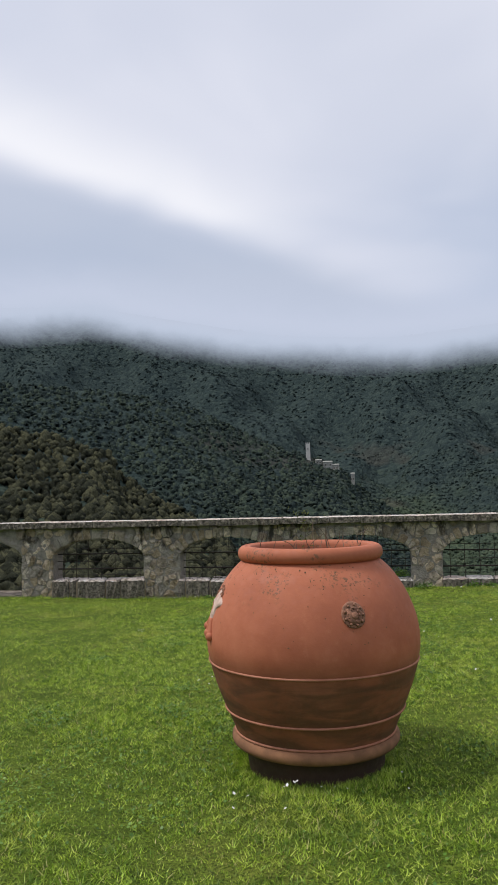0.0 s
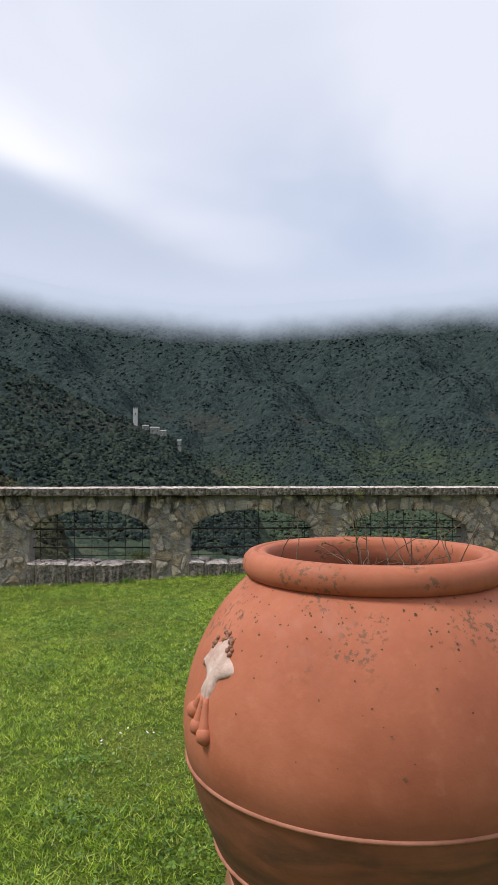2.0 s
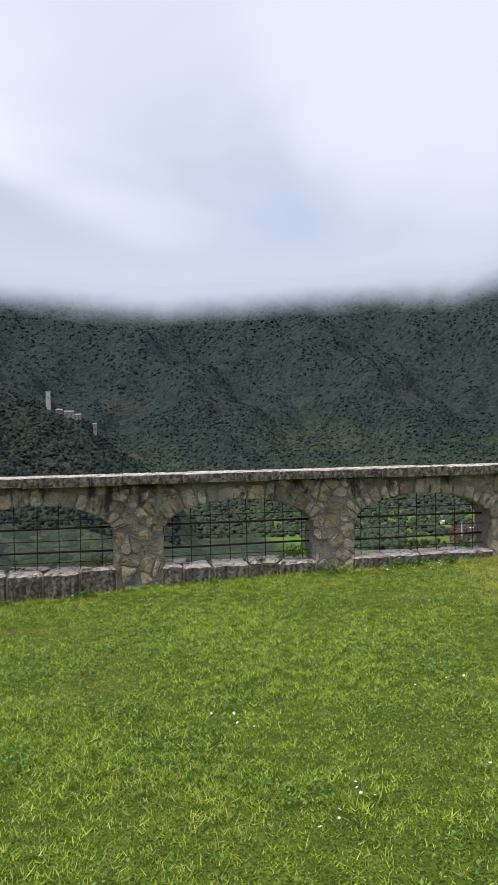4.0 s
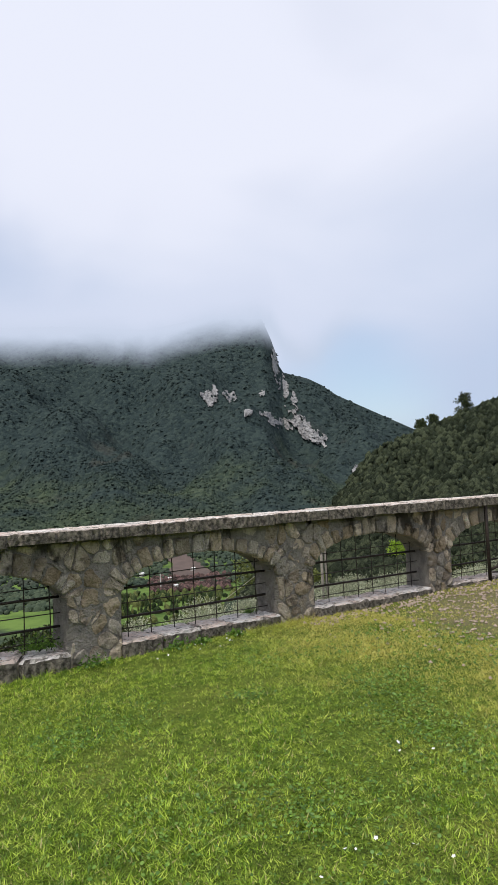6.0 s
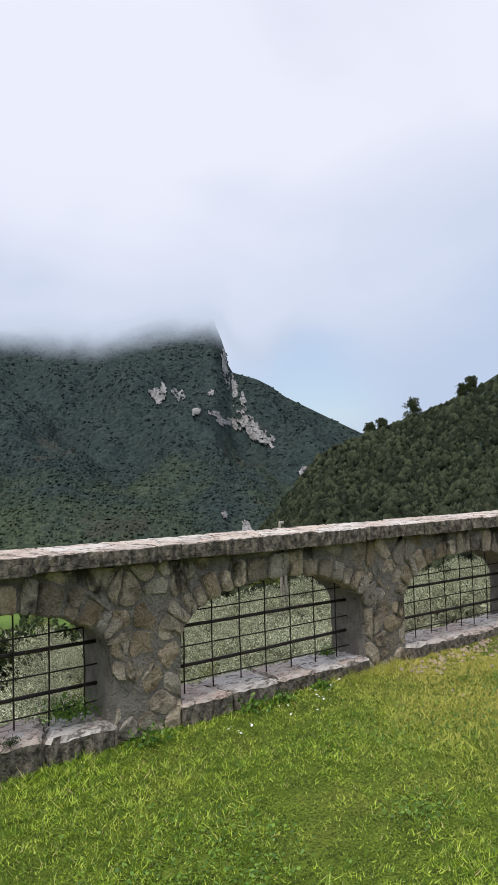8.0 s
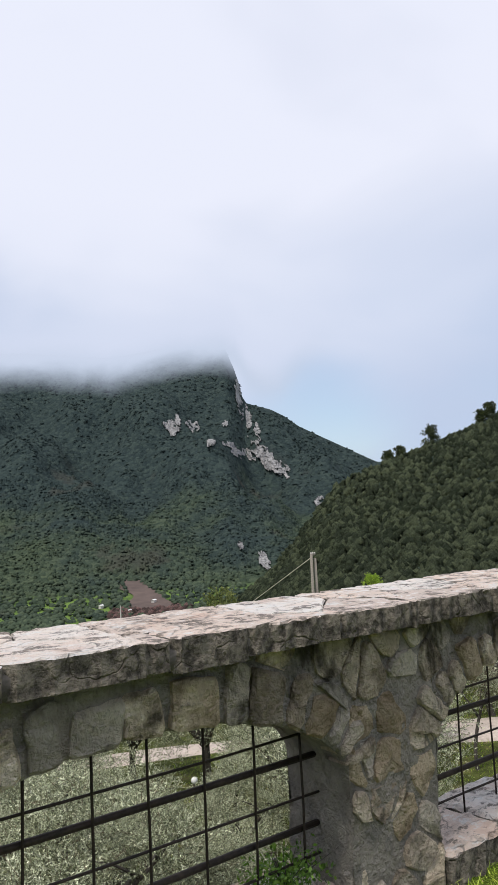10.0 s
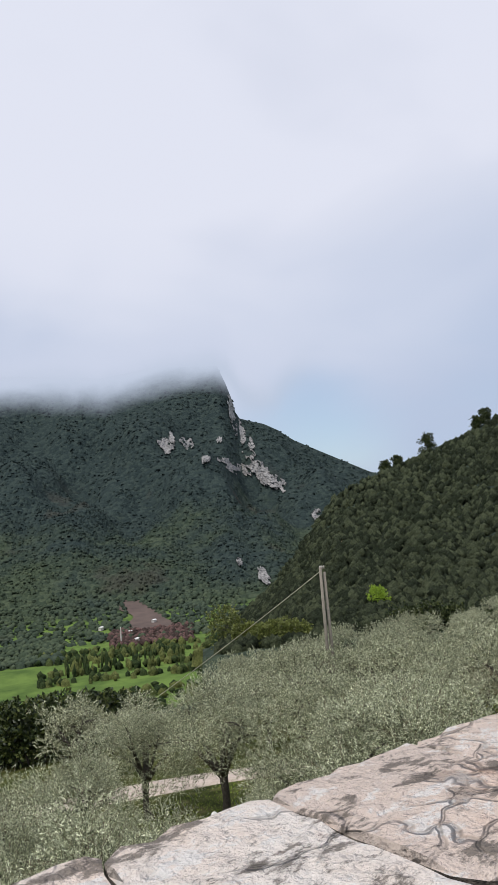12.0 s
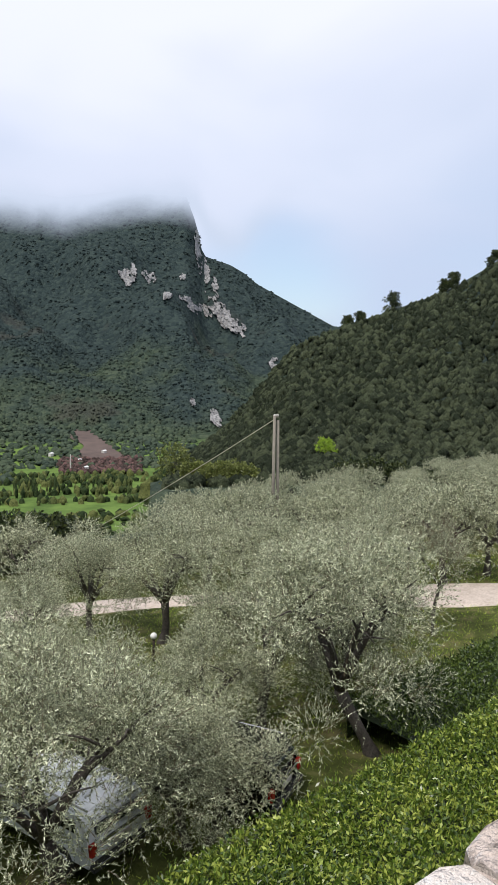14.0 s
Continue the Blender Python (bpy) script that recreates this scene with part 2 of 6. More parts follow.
def lawn_build(n):
    a = n.noise(0.9, 4, 0.6, n.pos)
    b = n.noise(7, 5, 0.65, n.pos)
    c = n.noise(70, 4, 0.6, n.pos)
    col = n.ramp(b, (0.3, (0.045, 0.07, 0.01)), (0.5, (0.1, 0.15, 0.018)), (0.7, (0.17, 0.225, 0.032)))
    col = n.mix(n.range(a, 0.48, 0.68, 0, 0.6), col, (0.2, 0.2, 0.045))
    d = n.noise(190, 3, 0.7, n.pos)
    col = n.mix(n.range(c, 0.45, 0.6, 0, 0.85), col, (0.025, 0.038, 0.008))
    col = n.mix(n.range(d, 0.52, 0.66, 0, 0.5), col, (0.28, 0.4, 0.045))
    off = n.add("ShaderNodeVectorMath", operation="DISTANCE")
    n.set(off.inputs[0], n.pos)
    off.inputs[1].default_value = (7.1, 10.4, 0.0)
    bare = n.math("ADD", off.outputs["Value"], n.math("MULTIPLY", b, 2.6))
    soil = n.ramp(c, (0.3, (0.1, 0.075, 0.045)), (0.6, (0.3, 0.23, 0.16)))
    col = n.mix(n.range(bare, 3.2, 2.2, 0, 0.55), col, soil)
    return surface(n, col, 0.95, n.math("ADD", b, c), 0.8, 0.03, 0.1)


M_LAWN = material("lawn_soil", lawn_build)


def leaf_build(dark, mid, light, rough=0.5, through=0.25, patch=1.3):
    def build(n):
        a = n.noise(patch, 3, 0.5, n.pos)
        col = n.ramp(n.math("ADD", n.math("MULTIPLY", n.island, 0.6), n.math("MULTIPLY", a, 0.4)), (0.22, dark), (0.5, mid), (0.78, light))
        s = surface(n, col, rough)
        t = n.add("ShaderNodeBsdfTranslucent", Color=col)
        m = n.add("ShaderNodeMixShader", Fac=through)
        n.set(m.inputs[1], s)
        n.set(m.inputs[2], t)
        return m
    return build


def blade_build(n):
    """Grass: greener and yellower stretches of lawn, with some dry blades."""
    a = n.noise(0.8, 4, 0.6, n.pos)
    b = n.noise(3.3, 4, 0.6, n.pos)
    col = n.ramp(n.island, (0.05, (0.09, 0.16, 0.009)), (0.5, (0.32, 0.5, 0.03)), (0.95, (0.74, 0.86, 0.14)))
    col = n.mix(n.range(a, 0.5, 0.68, 0, 0.5), col, (0.48, 0.5, 0.08))
    col = n.mix(n.range(b, 0.52, 0.7, 0, 0.5), col, (0.1, 0.2, 0.02))
    tuft = n.noise(13, 3, 0.6, n.pos)
    col = n.mix(n.range(tuft, 0.5, 0.6, 0, 0.72), col, (0.065, 0.15, 0.01))
    col = n.mix(n.range(tuft, 0.44, 0.34, 0, 0.45), col, (0.62, 0.72, 0.12))
    col = n.mix(n.range(n.island, 0.93, 0.97, 0, 0.9), col, (0.55, 0.47, 0.22))
    off = n.add("ShaderNodeVectorMath", operation="DISTANCE")
    n.set(off.inputs[0], n.pos)
    off.inputs[1].default_value = (7.1, 10.2, 0.0)
    dry = n.math("ADD", off.outputs["Value"], n.math("MULTIPLY", b, 2.0))
    col = n.mix(n.range(dry, 5.0, 3.2, 0, 0.8), col, (0.62, 0.53, 0.14))
    s = surface(n, col, 0.55)
    t = n.add("ShaderNodeBsdfTranslucent", Color=col)
    m = n.add("ShaderNodeMixShader", Fac=0.3)
    n.set(m.inputs[1], s)
    n.set(m.inputs[2], t)
    return m


M_GRASS = material("grass_blades", blade_build)
M_CLOVER = material("clover_leaves", leaf_build((0.05, 0.12, 0.012), (0.11, 0.23, 0.022), (0.2, 0.34, 0.045), 0.5, 0.25, 2.0))
M_OLIVE = material("olive_leaves", leaf_build((0.05, 0.06, 0.03), (0.29, 0.32, 0.185), (0.86, 0.89, 0.64), 0.42, 0.1, 0.9))
M_LAUREL = material("laurel_leaves", leaf_build((0.03, 0.06, 0.008), (0.12, 0.19, 0.024), (0.4, 0.46, 0.09), 0.32, 0.2, 1.2))
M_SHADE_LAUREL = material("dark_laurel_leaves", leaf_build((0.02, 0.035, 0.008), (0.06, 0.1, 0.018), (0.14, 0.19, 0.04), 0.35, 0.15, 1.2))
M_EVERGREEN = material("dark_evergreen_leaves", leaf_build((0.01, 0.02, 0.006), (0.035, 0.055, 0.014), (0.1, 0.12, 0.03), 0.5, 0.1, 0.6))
M_YELLOWGREEN = material("yellow_green_leaves", leaf_build((0.08, 0.1, 0.024), (0.16, 0.19, 0.045), (0.27, 0.3, 0.085), 0.5, 0.3, 0.5))
M_LIME = material("lime_green_leaves", leaf_build((0.16, 0.26, 0.02), (0.3, 0.45, 0.03), (0.42, 0.58, 0.06), 0.5, 0.3, 0.8))


def wood_build(dark, mid, light, patch):
    def build(n):
        a = n.noise(patch, 4, 0.6, n.pos)
        b = n.noise(patch * 22, 4, 0.6, n.pos)
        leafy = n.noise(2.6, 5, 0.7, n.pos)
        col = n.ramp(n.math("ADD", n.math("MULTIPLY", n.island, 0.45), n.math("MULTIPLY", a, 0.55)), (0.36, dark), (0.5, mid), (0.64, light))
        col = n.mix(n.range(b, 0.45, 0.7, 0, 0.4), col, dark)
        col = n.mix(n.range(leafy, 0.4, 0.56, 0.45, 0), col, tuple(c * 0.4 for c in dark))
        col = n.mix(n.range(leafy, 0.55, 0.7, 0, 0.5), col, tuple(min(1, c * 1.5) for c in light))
        return surface(n, col, 0.9, n.math("ADD", b, leafy), 1.0, 0.8, 0.08)
    return build


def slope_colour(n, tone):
    """Mountain woods: dark evergreens high up, blued to put distance haze into the colour, greener broadleaf woods and
    scrub lower down.
    """
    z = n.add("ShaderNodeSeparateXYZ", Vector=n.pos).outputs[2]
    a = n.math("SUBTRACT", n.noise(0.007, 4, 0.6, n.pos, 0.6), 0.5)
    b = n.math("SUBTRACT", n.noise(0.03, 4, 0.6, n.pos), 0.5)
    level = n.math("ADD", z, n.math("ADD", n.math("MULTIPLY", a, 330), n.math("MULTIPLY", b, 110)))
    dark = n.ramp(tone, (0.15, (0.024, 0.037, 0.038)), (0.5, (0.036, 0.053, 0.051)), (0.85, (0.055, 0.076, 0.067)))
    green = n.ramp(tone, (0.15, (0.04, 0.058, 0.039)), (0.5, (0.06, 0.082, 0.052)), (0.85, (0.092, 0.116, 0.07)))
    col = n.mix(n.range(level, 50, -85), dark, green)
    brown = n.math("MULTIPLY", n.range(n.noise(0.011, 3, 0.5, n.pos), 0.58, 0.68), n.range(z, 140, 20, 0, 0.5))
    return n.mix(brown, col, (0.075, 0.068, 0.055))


def far_wood_build(n):
    fine = n.noise(0.5, 4, 0.6, n.pos)
    tone = n.math("ADD", n.math("MULTIPLY", n.island, 0.5), n.math("MULTIPLY", fine, 0.5))
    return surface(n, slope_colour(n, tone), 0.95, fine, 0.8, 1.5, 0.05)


M_FAR_WOOD = material("far_forest", far_wood_build)
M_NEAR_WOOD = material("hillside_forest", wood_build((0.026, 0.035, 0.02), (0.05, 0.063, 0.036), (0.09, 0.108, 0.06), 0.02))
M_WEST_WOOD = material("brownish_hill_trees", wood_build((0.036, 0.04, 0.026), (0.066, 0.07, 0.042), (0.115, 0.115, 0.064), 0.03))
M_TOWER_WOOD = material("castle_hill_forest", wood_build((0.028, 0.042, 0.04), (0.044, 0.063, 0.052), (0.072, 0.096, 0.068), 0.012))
M_VALLEY_TREE = material("valley_trees", wood_build((0.03, 0.05, 0.02), (0.08, 0.11, 0.04), (0.16, 0.18, 0.06), 0.02))
M_BROWN_TREE = material("bare_brown_trees", wood_build((0.06, 0.045, 0.04), (0.12, 0.08, 0.07), (0.2, 0.12, 0.11), 0.03))


def terrain_build(n):
    """Grove turf near by, fields in the valley, forest floor on the slopes."""
    a = n.noise(0.004, 4, 0.6, n.pos)
    b = n.noise(0.05, 5, 0.6, n.pos)
    c = n.noise(1.2, 5, 0.65, n.pos)
    sep = n.add("ShaderNodeSeparateXYZ", Vector=n.pos)
    tops = n.add("ShaderNodeTexVoronoi", Scale=0.17, Randomness=1.0)
    n.set(tops.inputs["Vector"], n.pos)
    small = n.add("ShaderNodeTexVoronoi", Scale=0.36, Randomness=1.0)
    n.set(small.inputs["Vector"], n.pos)
    leafy = n.noise(0.7, 4, 0.65, n.pos)
    tone = n.math("ADD", n.math("MULTIPLY", n.add("ShaderNodeSeparateColor", Color=tops.outputs["Color"]).outputs[0], 0.55), n.math("MULTIPLY", leafy, 0.45))
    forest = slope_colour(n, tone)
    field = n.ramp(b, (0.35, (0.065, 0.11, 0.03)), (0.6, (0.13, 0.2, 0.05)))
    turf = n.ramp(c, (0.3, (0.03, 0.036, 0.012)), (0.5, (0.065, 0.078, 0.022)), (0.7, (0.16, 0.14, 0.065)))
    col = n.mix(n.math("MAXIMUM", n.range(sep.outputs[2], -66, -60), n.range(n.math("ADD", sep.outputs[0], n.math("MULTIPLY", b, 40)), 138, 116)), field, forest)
    off = n.add("ShaderNodeVectorMath", operation="DISTANCE")
    n.set(off.inputs[0], n.pos)
    off.inputs[1].default_value = (1.3, 12.0, -6.0)
    col = n.mix(n.range(off.outputs["Value"], 60, 80), turf, col)
    wooded = n.math("MULTIPLY", n.range(off.outputs["Value"], 70, 90), n.math("MAXIMUM", n.range(sep.outputs[2], -66, -60), n.range(sep.outputs[0], 118, 96)))
    crowns = n.math("SUBTRACT", n.math("MULTIPLY", leafy, 0.7), n.math("ADD", n.math("MULTIPLY", tops.outputs["Distance"], 1.0), n.math("MULTIPLY", small.outputs["Distance"], 0.5)))
    relief = n.math("ADD", n.math("MULTIPLY", n.math("ADD", c, b), 0.02), n.math("MULTIPLY", crowns, wooded))
    return surface(n, col, 0.95, relief, 0.75, 4.0, 0.05)


M_TERRAIN = material("terrain", terrain_build)
M_BARE = simple("bare_red_earth", (0.065, 0.045, 0.038), (0.125, 0.088, 0.073), 0.09, 0.95)


# ---- building helpers ----
def fast_mesh(name, verts, faces, mat, smooth=False):
    """A mesh from arrays; faces all have the same number of corners."""
    verts, faces = np.asarray(verts, dtype=np.float32), np.asarray(faces, dtype=np.int32)
    me = bpy.data.meshes.new(name)
    k = faces.shape[1]
    me.vertices.add(len(verts))
    me.vertices.foreach_set("co", verts.ravel())
    me.loops.add(faces.size)
    me.loops.foreach_set("vertex_index", faces.ravel())
    me.polygons.add(len(faces))
    me.polygons.foreach_set("loop_start", np.arange(0, faces.size, k, dtype=np.int32))
    me.polygons.foreach_set("use_smooth", np.full(len(faces), smooth))
    me.update(calc_edges=True)
    me.materials.append(mat)
    return me


def bm_mesh(name, bm, mat, smooth=False):
    me = bpy.data.meshes.new(name)
    bmesh.ops.recalc_face_normals(bm, faces=bm.faces)
    for f in bm.faces:
        f.smooth = smooth
    bm.to_mesh(me)
    bm.free()
    me.materials.append(mat)
    return me


def child(name, me, parent, label=""):
    ob = new(name, me)
    ob.parent = parent
    return tagged(ob, label)


def part(name, bm, mat, parent, label="", smooth=False):
    return child(name, bm_mesh(name, bm, mat, smooth), parent, label)


def thing(name, label, category, group="", kind="", at=(0, 0, 0), turn=0.0):
    ob = new(name)
    ob.empty_display_size = 0.1
    ob.matrix_world = pose(*at, 0, 0, turn)
    return tagged(ob, label, category, group, kind)


def smoothstep(a, b, x):
    t = np.clip((np.asarray(x, dtype=float) - a) / (b - a), 0, 1)
    return t * t * (3 - 2 * t)


def wobble(p, scale, amount):
    """A small displacement that depends on the place alone."""
    v = noise.noise_vector(Vector(p) * scale)
    return Vector(p) + v * amount


def add_box(bm, x0, x1, y0, y1, z0, z1, m=None):
    vs = [bm.verts.new(Vector((x, y, z)) if m is None else m @ Vector((x, y, z))) for z in (z0, z1) for x, y in ((x0, y0), (x1, y0), (x1, y1), (x0, y1))]
    for f in ((3, 2, 1, 0), (4, 5, 6, 7), (0, 1, 5, 4), (1, 2, 6, 5), (2, 3, 7, 6), (3, 0, 4, 7)):
        bm.faces.new([vs[i] for i in f])
    return vs


def add_tube(bm, points, radii, sides=6, closed_ends=True):
    """A tube along points with a radius at each."""
    rings = []
    for i, p in enumerate(points):
        p = Vector(p)
        d = (Vector(points[min(i + 1, len(points) - 1)]) - Vector(points[max(i - 1, 0)])).normalized()
        u = d.cross(Vector((0.31, 0.77, 0.55))).normalized()
        v = d.cross(u)
        r = radii[i] if isinstance(radii, (list, tuple)) else radii
        rings.append([bm.verts.new(p + (u * math.cos(2 * math.pi * k / sides) + v * math.sin(2 * math.pi * k / sides)) * r) for k in range(sides)])
    for a, b in zip(rings, rings[1:]):
        for k in range(sides):
            bm.faces.new((a[k], a[(k + 1) % sides], b[(k + 1) % sides], b[k]))
    if closed_ends:
        bm.faces.new(list(reversed(rings[0])))
        bm.faces.new(rings[-1])


def clip_poly(poly, px, py, nx, ny):
    """The part of a polygon on the side (q - p) . n <= 0."""
    out = []
    for i, a in enumerate(poly):
        b = poly[(i + 1) % len(poly)]
        da, db = (a[0] - px) * nx + (a[1] - py) * ny, (b[0] - px) * nx + (b[1] - py) * ny
        if da <= 0:
            out.append(a)
        if (da < 0) != (db < 0) and da != db:
            t = da / (da - db)
            out.append((a[0] + (b[0] - a[0]) * t, a[1] + (b[1] - a[1]) * t))
    return out


def cells(x0, x1, y0, y1, seeds, gap):
    """Voronoi cells of the seeds in a rectangle, drawn in by half the gap."""
    result = []
    for i, (sx, sy) in enumerate(seeds):
        poly = [(x0, y0), (x1, y0), (x1, y1), (x0, y1)]
        for j, (tx, ty) in enumerate(seeds):
            d = math.hypot(tx - sx, ty - sy)
            if j == i or d > 2.4 or d < 1e-6:
                continue
            nx, ny = (tx - sx) / d, (ty - sy) / d
            poly = clip_poly(poly, sx + nx * (d / 2 - gap / 2), sy + ny * (d / 2 - gap / 2), nx, ny)
            if len(poly) < 3:
                break
        if len(poly) >= 3:
            result.append(poly)
    return result


def rough_outline(poly, rng, step=0.09, jag=0.012):
    """Corners cut and edges made uneven."""
    pts = []
    n = len(poly)
    for i, a in enumerate(poly):
        b = poly[(i + 1) % n]
        length = math.hypot(b[0] - a[0], b[1] - a[1])
        k = max(1, int(length / step))
        for j in range(k):
            t = (j + 0.5) / k if k > 1 or length > 0.03 else 0.5
            pts.append((a[0] + (b[0] - a[0]) * t + rng.uniform(-jag, jag), a[1] + (b[1] - a[1]) * t + rng.uniform(-jag, jag)))
    return pts


def slab_mesh(name, outline, place, depth, bevel, mat, rng, rise=0.004, bulge=0.0):
    """A stone with an uneven outline: place(u, v, h) puts it in space, h counted from the stone's back to its face."""
    cx, cy = sum(p[0] for p in outline) / len(outline), sum(p[1] for p in outline) / len(outline)
    bm = bmesh.new()
    back = [bm.verts.new(place(u, v, 0)) for u, v in outline]
    belt = [bm.verts.new(place(u, v + rng.uniform(-bulge, bulge), depth * rng.uniform(0.4, 0.6))) for u, v in outline]
    edge = [bm.verts.new(place(u, v, depth - bevel + rng.uniform(-rise, rise))) for u, v in outline]
    face = []
    for u, v in outline:
        d = max(math.hypot(u - cx, v - cy), 1e-4)
        s = max(0.3, 1 - 1.2 * bevel / d)
        face.append(bm.verts.new(place(cx + (u - cx) * s, cy + (v - cy) * s, depth + rng.uniform(-rise, rise))))
    mid = bm.verts.new(place(cx + rng.uniform(-0.02, 0.02), cy + rng.uniform(-0.02, 0.02), depth + rng.uniform(-rise, 2 * rise)))
    n = len(outline)
    for i in range(n):
        j = (i + 1) % n
        bm.faces.new((back[i], back[j], belt[j], belt[i]))
        bm.faces.new((belt[i], belt[j], edge[j], edge[i]))
        bm.faces.new((edge[i], edge[j], face[j], face[i]))
        bm.faces.new((face[i], face[j], mid))
    bm.faces.new(list(reversed(back)))
    return bm_mesh(name, bm, mat)


# ---- the terrace and its parapet ----
FACE, BACK = 11.70, 12.03            # the parapet's front and rear faces
CAP_FRONT, CAP_BACK, CAP_TOP, CAP_LOW = 11.585, 12.115, 1.115, 1.02
SPRING, CROWN = 0.53, 0.83
WEST, EAST = -9.6, 13.2
OPENINGS = [(-7.55, -5.98), (-5.42, -3.86), (-3.27, -1.69), (-1.07, 0.48), (1.0, 2.6), (3.07, 4.65), (5.12, 6.74), (7.13, 8.70), (9.2, 10.75)]
SILL = 0.16


def lawn_z(x, y):
    x, y = np.asarray(x, dtype=float), np.asarray(y, dtype=float)
    base = -0.10 + 0.05 * np.clip((y - 5.5) / 5, 0, 1) + 0.11 * np.clip((x + 1) / 6, 0, 1.3) * np.clip((y - 5) / 6, 0, 1.1)
    base = base - 0.09 * np.clip((2.4 - x) / 2.4, 0, 1) * np.clip((y - 7) / 4, 0, 1)
    return base + 0.012 * np.sin(1.7 * x + 0.6 * y) + 0.010 * np.sin(2.3 * y - 0.9 * x + 1.0)


def arch(x):
    """Height of an opening's soffit at x, or None in a pier."""
    for a, b in OPENINGS:
        if a < x < b:
            half = (b - a) / 2
            u = (x - (a + b) / 2) / half
            return SPRING + (CROWN - SPRING) * math.sqrt(max(0.0, 1 - u * u * 0.97))
    return None


parapet = tagged(new("wall_parapet"), "rubble stone parapet with low arched openings and flagstone coping", "wall", kind="structure")


def parapet_core():
    """The mortared body: piers, spandrels over the arches, soffits and jambs."""
    bm = bmesh.new()

    def sheet(grid):
        vs = [[bm.verts.new(wobble(wobble(p, 4.0, 0.018), 15.0, 0.012)) for p in row] for row in grid]
        for r0, r1 in zip(vs, vs[1:]):
            for i in range(len(r0) - 1):
                bm.faces.new((r0[i], r0[i + 1], r1[i + 1], r1[i]))

    def columns(xs, low):
        for y in (FACE, BACK):
            sheet([[(x, y, lo + (CAP_LOW - lo) * k / 10) for x, lo in zip(xs, low)] for k in range(11)])

    edges = [WEST] + [v for o in OPENINGS for v in o] + [EAST]
    for i in range(0, len(edges), 2):
        a, b = edges[i], edges[i + 1]
        n = max(4, int((b - a) / 0.08))
        columns([a + (b - a) * k / n for k in range(n + 1)], [-0.4] * (n + 1))
    for a, b in OPENINGS:
        n = 28
        xs = [(a + b) / 2 - (b - a) / 2 * math.cos(math.pi * k / n) for k in range(n + 1)]
        low = [SPRING + (CROWN - SPRING) * math.sqrt(max(0.0, 1 - ((x - (a + b) / 2) / ((b - a) / 2)) ** 2)) for x in xs]
        columns(xs, low)
        ys = [FACE + (BACK - FACE) * k / 6 for k in range(7)]
        sheet([[(x, y, lo) for x, lo in zip(xs, low)] for y in ys])
        for x in (a, b):
            sheet([[(x, y, -0.4 + (SPRING + 0.4) * k / 12) for y in ys] for k in range(13)])
    bmesh.ops.remove_doubles(bm, verts=bm.verts, dist=0.0005)
    return bm


part("mortar_body", parapet_core(), M_MORTAR, parapet, smooth=True)

bm = bmesh.new()
add_box(bm, WEST, EAST, FACE + 0.05, BACK + 0.45, -12.0, -0.12)
retaining = tagged(new("wall_retaining", bm_mesh("wall_retaining", bm, M_MORTAR)), "tall stone retaining wall under the parapet", "wall", kind="structure")

# the lawn
xs, ys = np.arange(-14, 16.01, 0.25), np.arange(-14, FACE + 0.2, 0.25)
gx, gy = np.meshgrid(xs, ys)
verts = np.stack([gx, gy, lawn_z(gx, gy)], -1).reshape(-1, 3)
idx = np.arange(len(verts)).reshape(gx.shape)
quads = np.stack([idx[:-1, :-1], idx[:-1, 1:], idx[1:, 1:], idx[1:, :-1]], -1).reshape(-1, 4)
lawn = tagged(new("ground_lawn", fast_mesh("ground_lawn", verts, quads, M_LAWN, True)), "uneven green lawn with a dry gravelly patch", "lawn", kind="structure")


# ---- terrain, hills and mountain ----
OX, OY = 1.3, 11.8


def profile(az, pts):
    return np.interp(az, [p[0] for p in pts], [p[1] for p in pts])


CREST = [(-180, 3), (-120, 3), (-60, 10), (-30, 14.6), (-23, 15.0), (-16, 14.0), (-8, 12.7), (1, 12.1), (9, 12.5), (20, 12.8), (26, 12.5), (30, 13.2), (35.2, 13.0), (36.0, 11.0), (36.5, 8.8), (37.4, 8.5), (38.6, 8.15), (39.7, 7.55), (40.8, 6.7), (43, 5.55), (46.7, 3.6), (52, 2.5), (70, 3), (120, 3), (180, 3)]
CASTLE = [(-60, 9.5), (-40, 10), (-22, 8.6), (-18, 8.0), (-15.3, 7.4), (-12.2, 5.8), (-7.8, 3.75), (-5.8, 3.2), (-3.4, 2.25), (-1.3, 0.2), (0.8, -1.4), (3.5, -3.5), (6, -8), (8, -14)]
WESTHILL = [(-90, 9), (-45, 8.5), (-35, 7), (-29.5, 5.75), (-25.4, 4.7), (-22.4, 3.8), (-21.2, 1.7), (-16.8, -1), (-13, -3.4), (-9, -9), (-7, -14)]
EASTHILL = [(25, -14), (30, -11), (33, -8.6), (35.3, -7.0), (38.4, -4.5), (41.3, -1.1), (43.3, 1.7), (45, 2.8), (47, 3.4), (48.8, 4.1), (53.2, 5.7), (55, 6.3), (58.5, 8.3), (65, 11), (80, 13), (120, 9), (150, 2)]


def tan(deg):
    return np.tan(np.radians(deg))


SPREAD = 1.4                          # the grove lies this much further out than its plan below


def lower(x, y):
    """From the grove's plan to the world."""
    return OX + (x - OX) * SPREAD, OY + (y - OY) * SPREAD


def grove_z(x, y):
    x, y = OX + (x - OX) / SPREAD, OY + (y - OY) / SPREAD
    d = y - 22.0
    z = -5.8 - 0.10 * np.maximum(d, 0) - 0.0012 * np.maximum(d, 0) ** 2
    return 1.46 + SPREAD * (z - 1.46 - 0.05 * np.maximum(-10 - x, 0))


